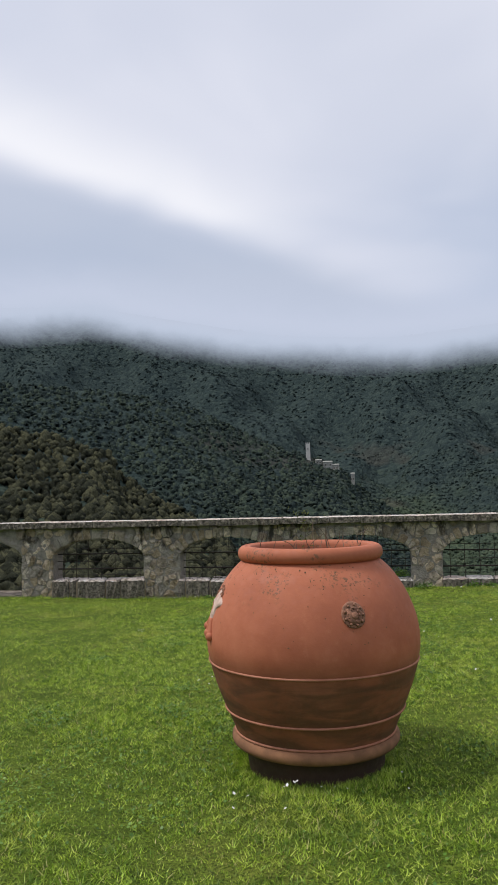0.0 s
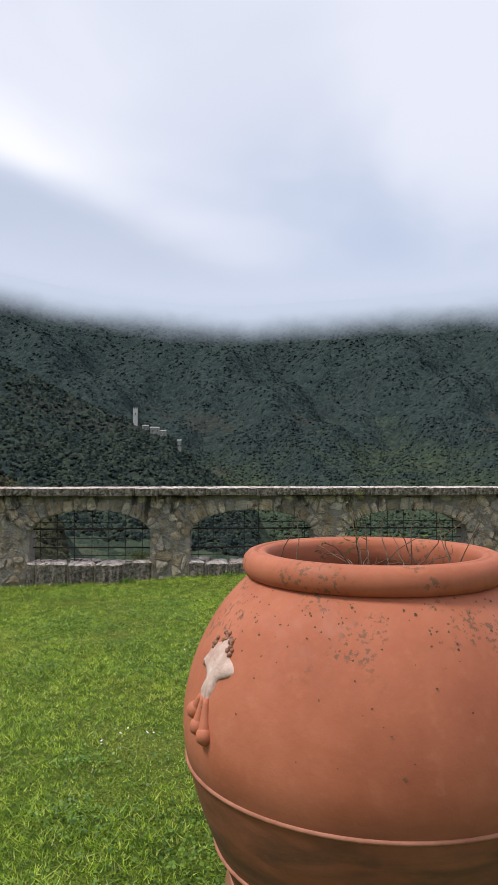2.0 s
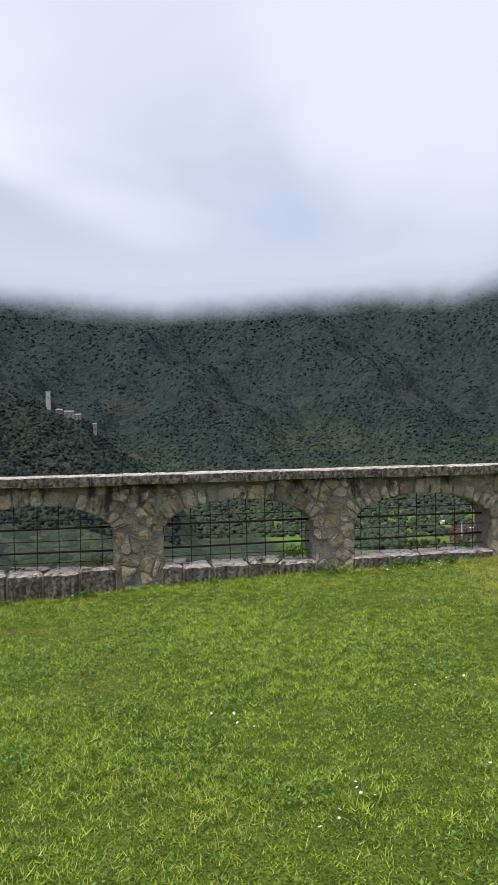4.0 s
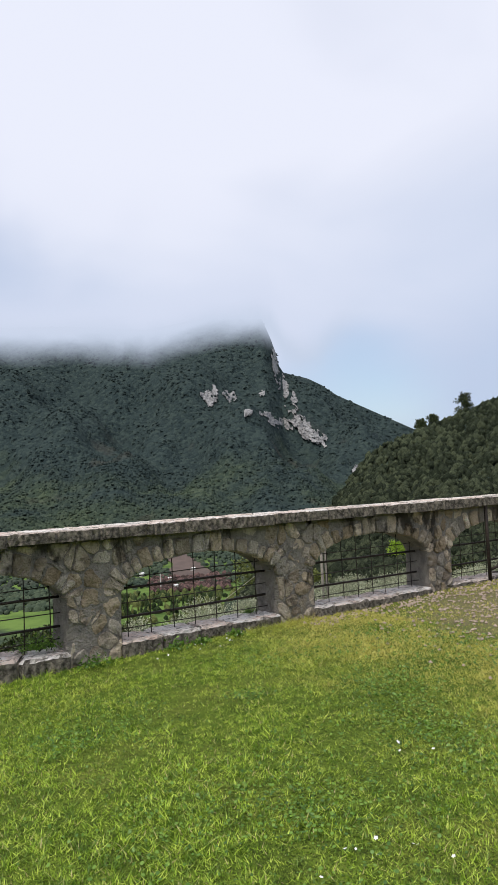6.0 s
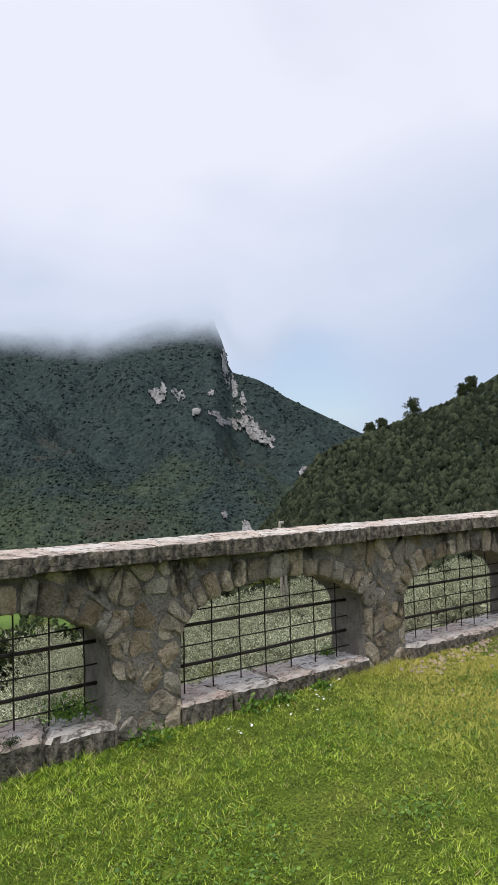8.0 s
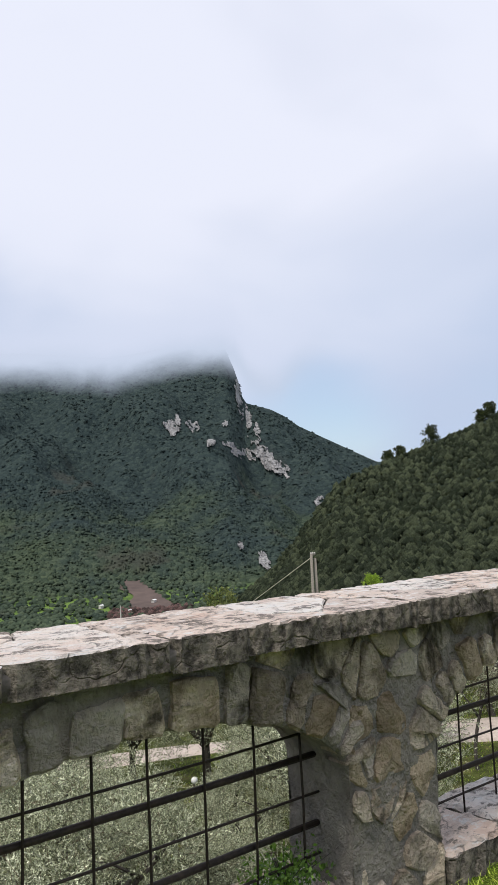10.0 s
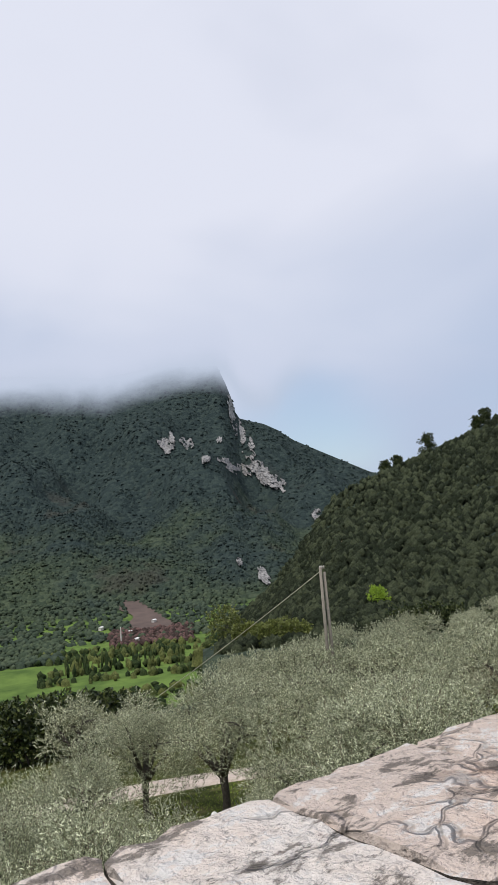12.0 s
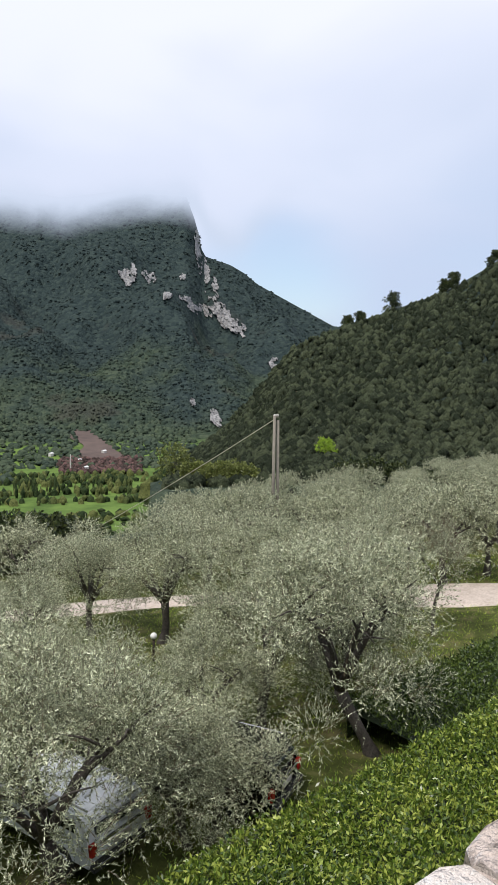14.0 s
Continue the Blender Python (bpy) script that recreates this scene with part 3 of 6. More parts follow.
def terrain_z(az, r):
    """Height of the land at a bearing (degrees clockwise from +y) and distance from the viewpoint."""
    az, r = np.asarray(az, dtype=float), np.asarray(r, dtype=float)
    x, y = OX + r * np.sin(np.radians(az)), OY + r * np.cos(np.radians(az))
    top = profile(az, CREST)
    bumps = 1.2 * np.sin(az * 0.45 + r * 0.011 + 0.4) + 0.6 * np.sin(az * 0.9 - r * 0.016 + 1) + 0.3 * np.sin(az * 1.7 + r * 0.03) + 0.12 * np.sin(az * 2.9 - r * 0.05)
    el = np.where(r < 540, -9.9 + (r - 400) / 140 * 2.3, np.where(r < 720, -7.6 + (r - 540) / 180 * 3.1, 0))
    up = np.clip((r - 720) / 780, 0, 1)
    el = np.where(r >= 720, -4.5 + (top + 4.5) * (0.62 * up + 0.38 * up ** 0.6) + bumps * np.sin(np.pi * up), el)
    far = np.where(r < 440, -72.0, np.maximum(1.46 + r * tan(el), -72.0))
    far = np.where(r > 1500, 1.46 + 1500 * tan(top) - (r - 1500) * 0.5, far)
    far = np.maximum(far, -75)
    near = grove_z(x, y)
    drop = smoothstep(75, 330, r)
    z = near * (1 - drop) + far * drop
    z = np.where(r < 75, near, np.where(r < 330, near + (-72 - near) * drop, far))

    def hill(z, points, r0, r1, low, bulge):
        crest = profile(az, points)
        t = np.clip((r - r0) / (r1 - r0), 0, 1)
        wave = bulge * (0.5 * np.sin(az * 1.1 + r * 0.05) + 0.3 * np.sin(az * 2.7 - r * 0.08)) * np.sin(np.pi * t)
        h = 1.46 + r * tan(low + (crest - low) * t ** 0.8 + wave)
        h = np.where(r > r1, 1.46 + r1 * tan(crest) - (r - r1) * 0.7, h)
        return np.where((r > r0) & (crest > low + 0.3), np.maximum(z, h), z)

    z = hill(z, CASTLE, 330, 620, -9.5, 0.5)
    z = hill(z, WESTHILL, 90, 230, -10.0, 0.6)
    return hill(z, EASTHILL, 95, 270, -9.5, 0.5)


def polar_xyz(az, r, z):
    return np.stack([OX + r * np.sin(np.radians(az)), OY + r * np.cos(np.radians(az)), z], -1)


bearings = np.unique(np.concatenate([np.arange(-180, -35, 3.0), np.arange(-35, 64, 0.3), np.arange(64, 181, 3.0)]))
radii = np.unique(np.concatenate([np.arange(0.5, 12, 2.0), np.arange(12, 80, 3.0), np.geomspace(80, 1500, 120), np.geomspace(1500, 4500, 14)]))
ga, gr = np.meshgrid(bearings, radii)
gz = terrain_z(ga, gr)
verts = polar_xyz(ga, gr, gz).reshape(-1, 3)
idx = np.arange(len(verts)).reshape(ga.shape)
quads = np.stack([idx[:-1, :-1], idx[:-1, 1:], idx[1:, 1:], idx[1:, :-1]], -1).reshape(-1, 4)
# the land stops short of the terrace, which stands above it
ground = tagged(new("ground", fast_mesh("ground", verts, quads, M_TERRAIN, True)), "olive grove slope, green valley fields and wooded mountains", "ground", kind="structure")

# crowns of the woods: one low dome each
def crown_field(name, label, az, r, radius, mat, squash=0.8, kind="stuff", jitter=0.25):
    rng = np.random.default_rng(len(name) * 7 + len(az))
    z = terrain_z(az, r)
    centre = polar_xyz(az, r, z)
    k = 6
    n = len(az)
    ang = np.linspace(0, 2 * np.pi, k, endpoint=False)
    rings = [(1.0, -1.1), (0.75, 0.55)]
    pts = np.zeros((n, 2 * k + 1, 3))
    for i, (rr, zz) in enumerate(rings):
        a = ang[None, :] + rng.uniform(0, 6.28, (n, 1))
        s = 1 + rng.uniform(-jitter, jitter, (n, k))
        pts[:, i * k:(i + 1) * k, 0] = np.cos(a) * rr * s
        pts[:, i * k:(i + 1) * k, 1] = np.sin(a) * rr * s
        pts[:, i * k:(i + 1) * k, 2] = zz + rng.uniform(-0.15, 0.15, (n, k))
    pts[:, -1, 2] = 1.0 + rng.uniform(-0.1, 0.35, n)
    pts *= radius[:, None, None]
    pts[:, :, 2] *= squash
    pts += centre[:, None, :] + np.array([0, 0, 0.12])[None, None, :] * radius[:, None, None]
    f = []
    for i in range(1):
        for j in range(k):
            f.append((i * k + j, i * k + (j + 1) % k, (i + 1) * k + (j + 1) % k))
            f.append((i * k + j, (i + 1) * k + (j + 1) % k, (i + 1) * k + j))
    for j in range(k):
        f.append((k + j, k + (j + 1) % k, 2 * k))
    faces = (np.array(f)[None] + (np.arange(n) * (2 * k + 1))[:, None, None]).reshape(-1, 3)
    ob = new(name, fast_mesh(name, pts.reshape(-1, 3), faces, mat, True))
    return tagged(ob, label, "woods", kind=kind)


rng = np.random.default_rng(5)
n = 15000
a, r = rng.uniform(-31, 48, n), 640 + (1500 - 640) * rng.uniform(0, 1, n) ** 0.8
keep = (r > 700) | (a < 24) | (a > 33)
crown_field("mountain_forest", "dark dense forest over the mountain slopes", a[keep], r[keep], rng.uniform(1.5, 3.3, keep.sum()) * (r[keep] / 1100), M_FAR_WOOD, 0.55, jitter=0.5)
n = 6500
a, r = rng.uniform(-2, 44, n), rng.uniform(700, 980, n)
crown_field("lower_slope_forest", "greener mixed forest on the lower mountain slope", a, r, rng.uniform(1.3, 3.0, n), M_FAR_WOOD, 0.75, jitter=0.5)
n = 8500
a, r = rng.uniform(-31, 4, n), rng.uniform(380, 628, n)
keep = profile(a, CASTLE) > -9 + (r - 330) / 290 * 2
crown_field("castle_hill_forest", "dense green forest on the castle hill", a[keep], r[keep], rng.uniform(1.2, 2.7, keep.sum()), M_TOWER_WOOD, 0.75)
n = 3000
a, r = rng.uniform(-36, -12, n), rng.uniform(95, 232, n)
keep = profile(a, WESTHILL) > -8
crown_field("near_hill_forest", "brownish green trees on the nearer hillside", a[keep], r[keep], rng.uniform(0.8, 1.9, keep.sum()), M_WEST_WOOD, 1.1, jitter=0.4)
n = 12500
a, r = rng.uniform(34, 66, n), rng.uniform(100, 264, n)
keep = profile(a, EASTHILL) > -8
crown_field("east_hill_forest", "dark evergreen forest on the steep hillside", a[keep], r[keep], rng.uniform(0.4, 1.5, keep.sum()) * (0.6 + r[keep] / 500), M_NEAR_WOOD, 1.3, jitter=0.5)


# ---- the great jar ----
JAR = (1.775, 4.63, -0.075)


def lathe(profile_pts, sides=72):
    bm = bmesh.new()
    rings = [[bm.verts.new((r * math.cos(2 * math.pi * k / sides), r * math.sin(2 * math.pi * k / sides), z)) for k in range(sides)] for r, z in profile_pts]
    for a, b in zip(rings, rings[1:]):
        for k in range(sides):
            bm.faces.new((a[k], a[(k + 1) % sides], b[(k + 1) % sides], b[k]))
    return bm


def spline(pts, n):
    """Points along a smooth curve through pts."""
    out = []
    for i in range(len(pts) - 1):
        p0, p1, p2, p3 = pts[max(i - 1, 0)], pts[i], pts[i + 1], pts[min(i + 2, len(pts) - 1)]
        for j in range(n):
            t = j / n
            out.append(tuple(0.5 * (2 * b + (c - a) * t + (2 * a - 5 * b + 4 * c - d) * t * t + (3 * b - a - 3 * c + d) * t ** 3) for a, b, c, d in zip(p0, p1, p2, p3)))
    out.append(tuple(pts[-1]))
    return out


BELLY = [(0.462, 0.17), (0.488, 0.24), (0.528, 0.33), (0.575, 0.45), (0.608, 0.56), (0.627, 0.66), (0.626, 0.75), (0.607, 0.85), (0.565, 0.96), (0.505, 1.06), (0.438, 1.135), (0.392, 1.17)]


def belly_r(z):
    return float(np.interp(z, [p[1] for p in BELLY], [p[0] for p in BELLY]))


def terracotta_jar():
    jar = thing("terracotta_jar", "huge weathered terracotta oil jar with a broken relief, on the lawn", "jar", at=JAR)
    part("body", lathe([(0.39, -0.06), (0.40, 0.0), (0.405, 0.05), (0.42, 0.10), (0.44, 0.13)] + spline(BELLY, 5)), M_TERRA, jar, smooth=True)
    rim = [(0.385, 1.165), (0.402, 1.158), (0.42, 1.165), (0.431, 1.182), (0.434, 1.203), (0.428, 1.225), (0.414, 1.24), (0.398, 1.246), (0.388, 1.243), (0.384, 1.236), (0.378, 1.243), (0.365, 1.244), (0.352, 1.236), (0.346, 1.215), (0.348, 1.16), (0.40, 1.09), (0.44, 1.0)]
    part("rim", lathe(rim), M_TERRA, jar, "thick rolled rim", smooth=True)
    foot = [(0.43, 0.11)] + [(0.462 + 0.03 * math.cos(a), 0.145 + 0.036 * math.sin(a)) for a in np.linspace(-2.0, 2.0, 11)] + [(0.45, 0.185)]
    part("foot_ring", lathe(foot), M_FOOT, jar, "rounded foot ring", smooth=True)
    for z in (0.188, 0.318, 0.592):
        r = belly_r(z)
        part("ridge", lathe([(r - 0.006, z - 0.011), (r + 0.006, z - 0.006), (r + 0.009, z), (r + 0.005, z + 0.005), (r - 0.006, z + 0.009)]), M_TERRA_RIDGE, jar, "thin raised pale line round the belly", smooth=True)
    bm = bmesh.new()
    rings = []
    for rr in (0.0, 0.1, 0.2, 0.3, 0.40):
        rings.append([bm.verts.new((rr * math.cos(2 * math.pi * k / 24), rr * math.sin(2 * math.pi * k / 24), 1.135 + 0.02 * noise.noise(Vector((rr * 9, k * 0.7, 0))))) for k in range(24)])
    for a, b in zip(rings, rings[1:]):
        for k in range(24):
            bm.faces.new((a[k], a[(k + 1) % 24], b[(k + 1) % 24], b[k]))
    bmesh.ops.remove_doubles(bm, verts=bm.verts, dist=0.0005)
    part("soil", bm, M_SOIL, jar, "dark dry soil")

    def on_skin(angle, z, out):
        r = belly_r(z) + out
        return Vector((r * math.cos(angle), r * math.sin(angle), z))

    # round medallion with a worn relief
    at_angle, at_z = radians(-62.5), 0.91
    bm = bmesh.new()

    def disc(radius0, radius1, h0, h1, petals=0):
        k = 32
        rings = []
        for rr, h in ((radius0, 0.0), (radius0, h0), (radius1, h1)):
            rings.append([bm.verts.new(on_skin(at_angle + rr * math.cos(2 * math.pi * i / k) / 0.585, at_z + rr * math.sin(2 * math.pi * i / k), h - 0.004 + 0.006 * (petals and math.sin(petals * i * 2 * math.pi / k) * (rr == radius1)))) for i in range(k)])
        for a, b in zip(rings, rings[1:]):
            for i in range(k):
                bm.faces.new((a[i], a[(i + 1) % k], b[(i + 1) % k], b[i]))
        bm.faces.new(rings[-1])

    disc(0.066, 0.058, 0.012, 0.013)
    disc(0.046, 0.036, 0.020, 0.026, 5)
    disc(0.018, 0.012, 0.030, 0.034)
    for i in range(9):
        a = 2 * math.pi * i / 9
        for rr in (0.03, 0.05):
            c = on_skin(at_angle + rr * math.cos(a) / 0.585, at_z + rr * math.sin(a), 0.016)
            bmesh.ops.create_icosphere(bm, subdivisions=1, radius=0.009, matrix=Matrix.Translation(c))
    part("medallion", bm, M_MEDAL, jar, "dark worn round relief medallion", smooth=True)
    # broken handle relief: pale scar above three drooping lobes
    scar_angle = radians(-156)
    bm = bmesh.new()
    k = 56
    ring = []
    for rr, h in ((1.0, -0.002), (0.85, 0.007), (0.4, 0.009)):
        row = []
        for i in range(k):
            a = 2 * math.pi * i / k
            wide = 0.058 * (1 + 0.2 * math.sin(3 * a + 1) + 0.16 * math.sin(7 * a) + 0.1 * math.sin(11 * a)) * (0.55 + 0.95 * smoothstep(-0.7, 0.5, math.sin(a)))
            row.append(bm.verts.new(on_skin(scar_angle + rr * wide * math.cos(a) / 0.57, 0.915 + rr * (0.095 + 0.012 * math.sin(6 * a)) * math.sin(a), h + 0.008 * noise.noise(Vector((a * 3, rr * 9, 0))))))
        ring.append(row)
    for a, b in zip(ring, ring[1:]):
        for i in range(k):
            bm.faces.new((a[i], a[(i + 1) % k], b[(i + 1) % k], b[i]))
    bm.faces.new(ring[-1])
    part("scar", bm, M_CHIP, jar, "pale chipped scar where a handle broke off", smooth=True)
    bm = bmesh.new()
    rs = random.Random(17)
    for _ in range(46):
        a = rs.uniform(0.1, math.pi - 0.1) if rs.random() < 0.6 else rs.uniform(-1.9, -1.2)
        wide, rr = 0.075 if a > 0 else 0.03, rs.uniform(0.86, 1.12)
        c = on_skin(scar_angle + rr * wide * math.cos(a) / 0.57, 0.915 + rr * 0.1 * math.sin(a), 0.004)
        bmesh.ops.create_icosphere(bm, subdivisions=1, radius=rs.uniform(0.005, 0.011), matrix=Matrix.Translation(c))
    tagged(part("broken_edge", bm, M_MEDAL, jar, "crumbled dark edge of the broken relief", smooth=True), kind="stuff")
    bm = bmesh.new()
    for da, dz, length in ((-0.085, 0.81, 0.07), (-0.012, 0.78, 0.10), (0.07, 0.77, 0.115)):
        pts, rad = [], []
        for i in range(8):
            t = i / 7
            pts.append(on_skin(scar_angle + da * (0.35 + 0.65 * t), 0.845 + (dz - 0.845 - length * 0.35) * t, 0.004))
            rad.append(0.010 + 0.016 * t ** 1.5 if i < 7 else 0.014)
        add_tube(bm, pts, rad, 10)
        bmesh.ops.create_uvsphere(bm, u_segments=10, v_segments=7, radius=0.027, matrix=Matrix.Translation(pts[-2]))
    part("relief_lobe", bm, M_TERRA, jar, "three drooping relief lobes", smooth=True)
    # speckles of dark lichen
    rg = random.Random(11)
    bm = bmesh.new()
    for _ in range(160):
        a, z = rg.choice((radians(-150), radians(-120), radians(-85), radians(-60))) + rg.gauss(0, 0.13), 1.09 + rg.gauss(0, 0.035)
        if rg.random() < 0.25:
            a, z = radians(rg.uniform(-175, -20)), rg.uniform(0.75, 1.08)
        s = rg.uniform(0.0012, 0.0038)
        vs = []
        for i in range(5):
            b = 2 * math.pi * i / 5 + rg.random()
            zz = min(z + s * math.sin(b) * rg.uniform(0.5, 1.4), 1.165)
            vs.append(bm.verts.new(on_skin(a + s * math.cos(b) / 0.5 * rg.uniform(0.6, 1.8), zz, 0.0025)))
        bm.faces.new(vs)
    tagged(part("lichen", bm, M_LICHEN, jar, "small dark lichen spots"), kind="stuff")
    return jar


jar = terracotta_jar()


def dead_plant():
    """Dry stalks and runners lying in and rising out of the jar."""
    rg = random.Random(3)
    base = thing("dead_plant", "dry brown stems tangled in the terracotta jar", "plant", at=(JAR[0], JAR[1], JAR[2] + 1.14))
    for i in range(64):
        a, r0 = rg.uniform(0, 6.28), rg.uniform(0.02, 0.3)
        p = Vector((r0 * math.cos(a), r0 * math.sin(a), 0.0))
        upright = i < 12
        heading = rg.uniform(0, 6.28)
        d = Vector((math.cos(heading), math.sin(heading), 1.6 if upright else rg.uniform(0.1, 0.6))).normalized()
        pts = [p.copy()]
        for j in range(7):
            d = (d + Vector((rg.uniform(-0.4, 0.4), rg.uniform(-0.4, 0.4), rg.uniform(-0.1, 0.3) if upright else rg.uniform(-0.28, 0.08)))).normalized()
            p = p + d * (rg.uniform(0.025, 0.046) if upright else rg.uniform(0.03, 0.05))
            if math.hypot(p.x, p.y) > 0.32 and p.z < 0.15:
                p = Vector((p.x * 0.9, p.y * 0.9, p.z + 0.02))
            p.z = max(p.z, 0.01)
            pts.append(p.copy())
        bm = bmesh.new()
        add_tube(bm, pts, [0.0028 - 0.00025 * k for k in range(len(pts))], 5)
        part("stem", bm, M_TWIG, base)
    bm = bmesh.new()
    for _ in range(60):
        a, r0 = rg.gauss(2.1, 0.4), rg.uniform(0.05, 0.2)
        c = Vector((r0 * math.cos(a), r0 * math.sin(a), rg.uniform(0.08, 0.33)))
        d = Vector((rg.uniform(-1, 1), rg.uniform(-1, 1), rg.uniform(-0.5, 1))).normalized() * rg.uniform(0.008, 0.018)
        e = d.cross(Vector((0.3, 0.5, 0.8))).normalized() * 0.004
        bm.faces.new([bm.verts.new(v) for v in (c - d, c + e, c + d, c - e)])
    tagged(part("foliage", bm, M_YELLOWGREEN, base, "few small withered leaves"), kind="stuff")


dead_plant()


# ---- iron grids in the openings ----
def iron_grid(a, b):
    grid = thing("iron_grid", "rusty iron bar grid set into an arched wall opening", "railing", group="iron grids of the parapet", at=((a + b) / 2, 11.86, SILL))
    rg = random.Random(int(a * 100) + 900)
    half = (b - a) / 2

    def bar(name, p, q, r, label=""):
        bm = bmesh.new()
        mid = [tuple(p[i] + (q[i] - p[i]) * k / 4 + (rg.uniform(-0.003, 0.003) if 0 < k < 4 else 0) for i in range(3)) for k in range(5)]
        add_tube(bm, mid, r, 6)
        part(name, bm, M_IRON, grid, label, True)

    for z in (0.565, 0.325):
        bar("thick_bar", (-half - 0.02, 0.012, z - SILL + rg.uniform(-0.008, 0.008)), (half + 0.02, 0.012, z - SILL + rg.uniform(-0.008, 0.008)), 0.0115, "thick round horizontal iron bar")
    for z in (0.655, 0.445, 0.225):
        reach = half + 0.01 if z < SPRING else half * math.sqrt(max(0.05, 1 - ((z - SPRING) / (CROWN - SPRING)) ** 2)) + 0.02
        bar("thin_bar", (-reach, -0.002, z - SILL + rg.uniform(-0.006, 0.006)), (reach, -0.002, z - SILL + rg.uniform(-0.006, 0.006)), 0.0046)
    n = int((b - a) / 0.2)
    for k in range(n):
        x = (k + 0.5 - n / 2) * (b - a) / n + rg.uniform(-0.012, 0.012)
        top = arch((a + b) / 2 + x) - SILL + 0.01
        bar("upright", (x + rg.uniform(-0.008, 0.008), -0.008, -0.01), (x, -0.008, top), 0.0046)


for a, b in OPENINGS:
    if -4 < (a + b) / 2 < 10:
        iron_grid(a, b)


def metal_frame():
    """A low steel stand against the wall: post, pale top rail, two braces and a foot rail."""
    stand = thing("metal_stand", "dark steel frame stand with a pale top rail against the parapet", "stand", at=(7.69, 11.62, 0.06))
    for name, pts, r, mat, label in (
        ("post", [(0, 0, 0.0), (0, 0, 1.06)], 0.022, M_IRON, ""),
        ("post", [(1.6, 0, 0.0), (1.6, 0, 1.04)], 0.022, M_IRON, ""),
        ("top_rail", [(-0.03, 0, 1.065), (1.64, 0, 1.045)], 0.012, M_PLASTER, "thin pale top rail"),
        ("brace", [(0.3, 0.0, 0.94), (1.58, 0.0, 0.42)], 0.016, M_POLE, "grey diagonal brace"),
        ("brace", [(0.02, 0, 0.20), (1.58, 0, 0.52)], 0.018, M_IRON, ""),
        ("foot_rail", [(0.0, 0, 0.17), (1.6, 0, 0.06)], 0.008, M_IRON, ""),
    ):
        bm = bmesh.new()
        add_tube(bm, pts, r, 8)
        part(name, bm, mat, stand, label, True)


metal_frame()

# ---- plants at the foot of the wall and on the sills ----
def leafy_tuft(name, label, at, size, count, mat, leaf=0.016, seed=1, upright=0.6):
    rg = np.random.default_rng(seed)
    tuft = thing(name, label, "plant", at=at)
    bm = bmesh.new()
    for _ in range(max(6, count // 60)):
        d = Vector((rg.normal(0, 0.6), rg.normal(0, 0.45), 1.0)) * size * rg.uniform(0.4, 0.8)
        add_tube(bm, [(0, 0, -0.01), tuple(d * 0.5), tuple(d)], [0.0025, 0.002, 0.001], 4)
    part("stem", bm, M_BARK, tuft)
    c = rg.normal(0, 1, (count, 3)) * np.array([0.5, 0.32, 0.3]) * size
    c[:, 2] = np.abs(c[:, 2]) + 0.1 * size
    part_leaves(tuft, c, leaf, mat, rg, 0.45)
    return tuft


def leaf_quads(c, length, rg, ratio=0.3, up=0.35):
    """Rhombic leaves at the places c, facing every way."""
    n = len(c)
    d = rg.normal(0, 1, (n, 3))
    d[:, 2] += up
    d /= np.linalg.norm(d, axis=1, keepdims=True)
    e = np.cross(d, rg.normal(0, 1, (n, 3)))
    e /= np.linalg.norm(e, axis=1, keepdims=True) + 1e-9
    ln = (length * rg.uniform(0.7, 1.25, n))[:, None]
    v = np.stack([c - d * ln * 0.5, c + e * ln * ratio * 0.5, c + d * ln * 0.5, c - e * ln * ratio * 0.5], 1)
    return v.reshape(-1, 3), np.arange(4 * n).reshape(-1, 4)


def part_leaves(parent, c, length, mat, rg, ratio=0.3, name="leaves", up=0.35):
    v, f = leaf_quads(np.asarray(c), length, rg, ratio, up)
    return tagged(child(name, fast_mesh(name, v, f, mat), parent), kind="stuff")


leafy_tuft("sill_fern", "green wild herb growing in the corner of a stone sill", (2.42, 11.86, SILL), 0.16, 900, M_CLOVER, 0.022, 4)
leafy_tuft("sill_fern", "dry olive green herb growing in the corner of a stone sill", (0.33, 11.84, SILL), 0.17, 700, M_YELLOWGREEN, 0.022, 5)
leafy_tuft("sill_moss", "small dark moss tuft on a stone sill", (2.02, 11.67, SILL), 0.06, 300, M_EVERGREEN, 0.012, 6)
leafy_tuft("sill_fern", "green herb in the corner of a stone sill", (4.5, 11.93, SILL), 0.08, 260, M_CLOVER, 0.018, 7)
for i, (x, s) in enumerate(((3.5, 0.12), (3.75, 0.1), (2.75, 0.14), (4.1, 0.08), (0.2, 0.09), (-0.6, 0.07), (1.5, 0.08))):
    leafy_tuft("broadleaf_weed", "small broad-leaved weed at the foot of the parapet", (x, 11.56, float(lawn_z(x, 11.56))), s, 130, M_CLOVER, 0.035, 20 + i)

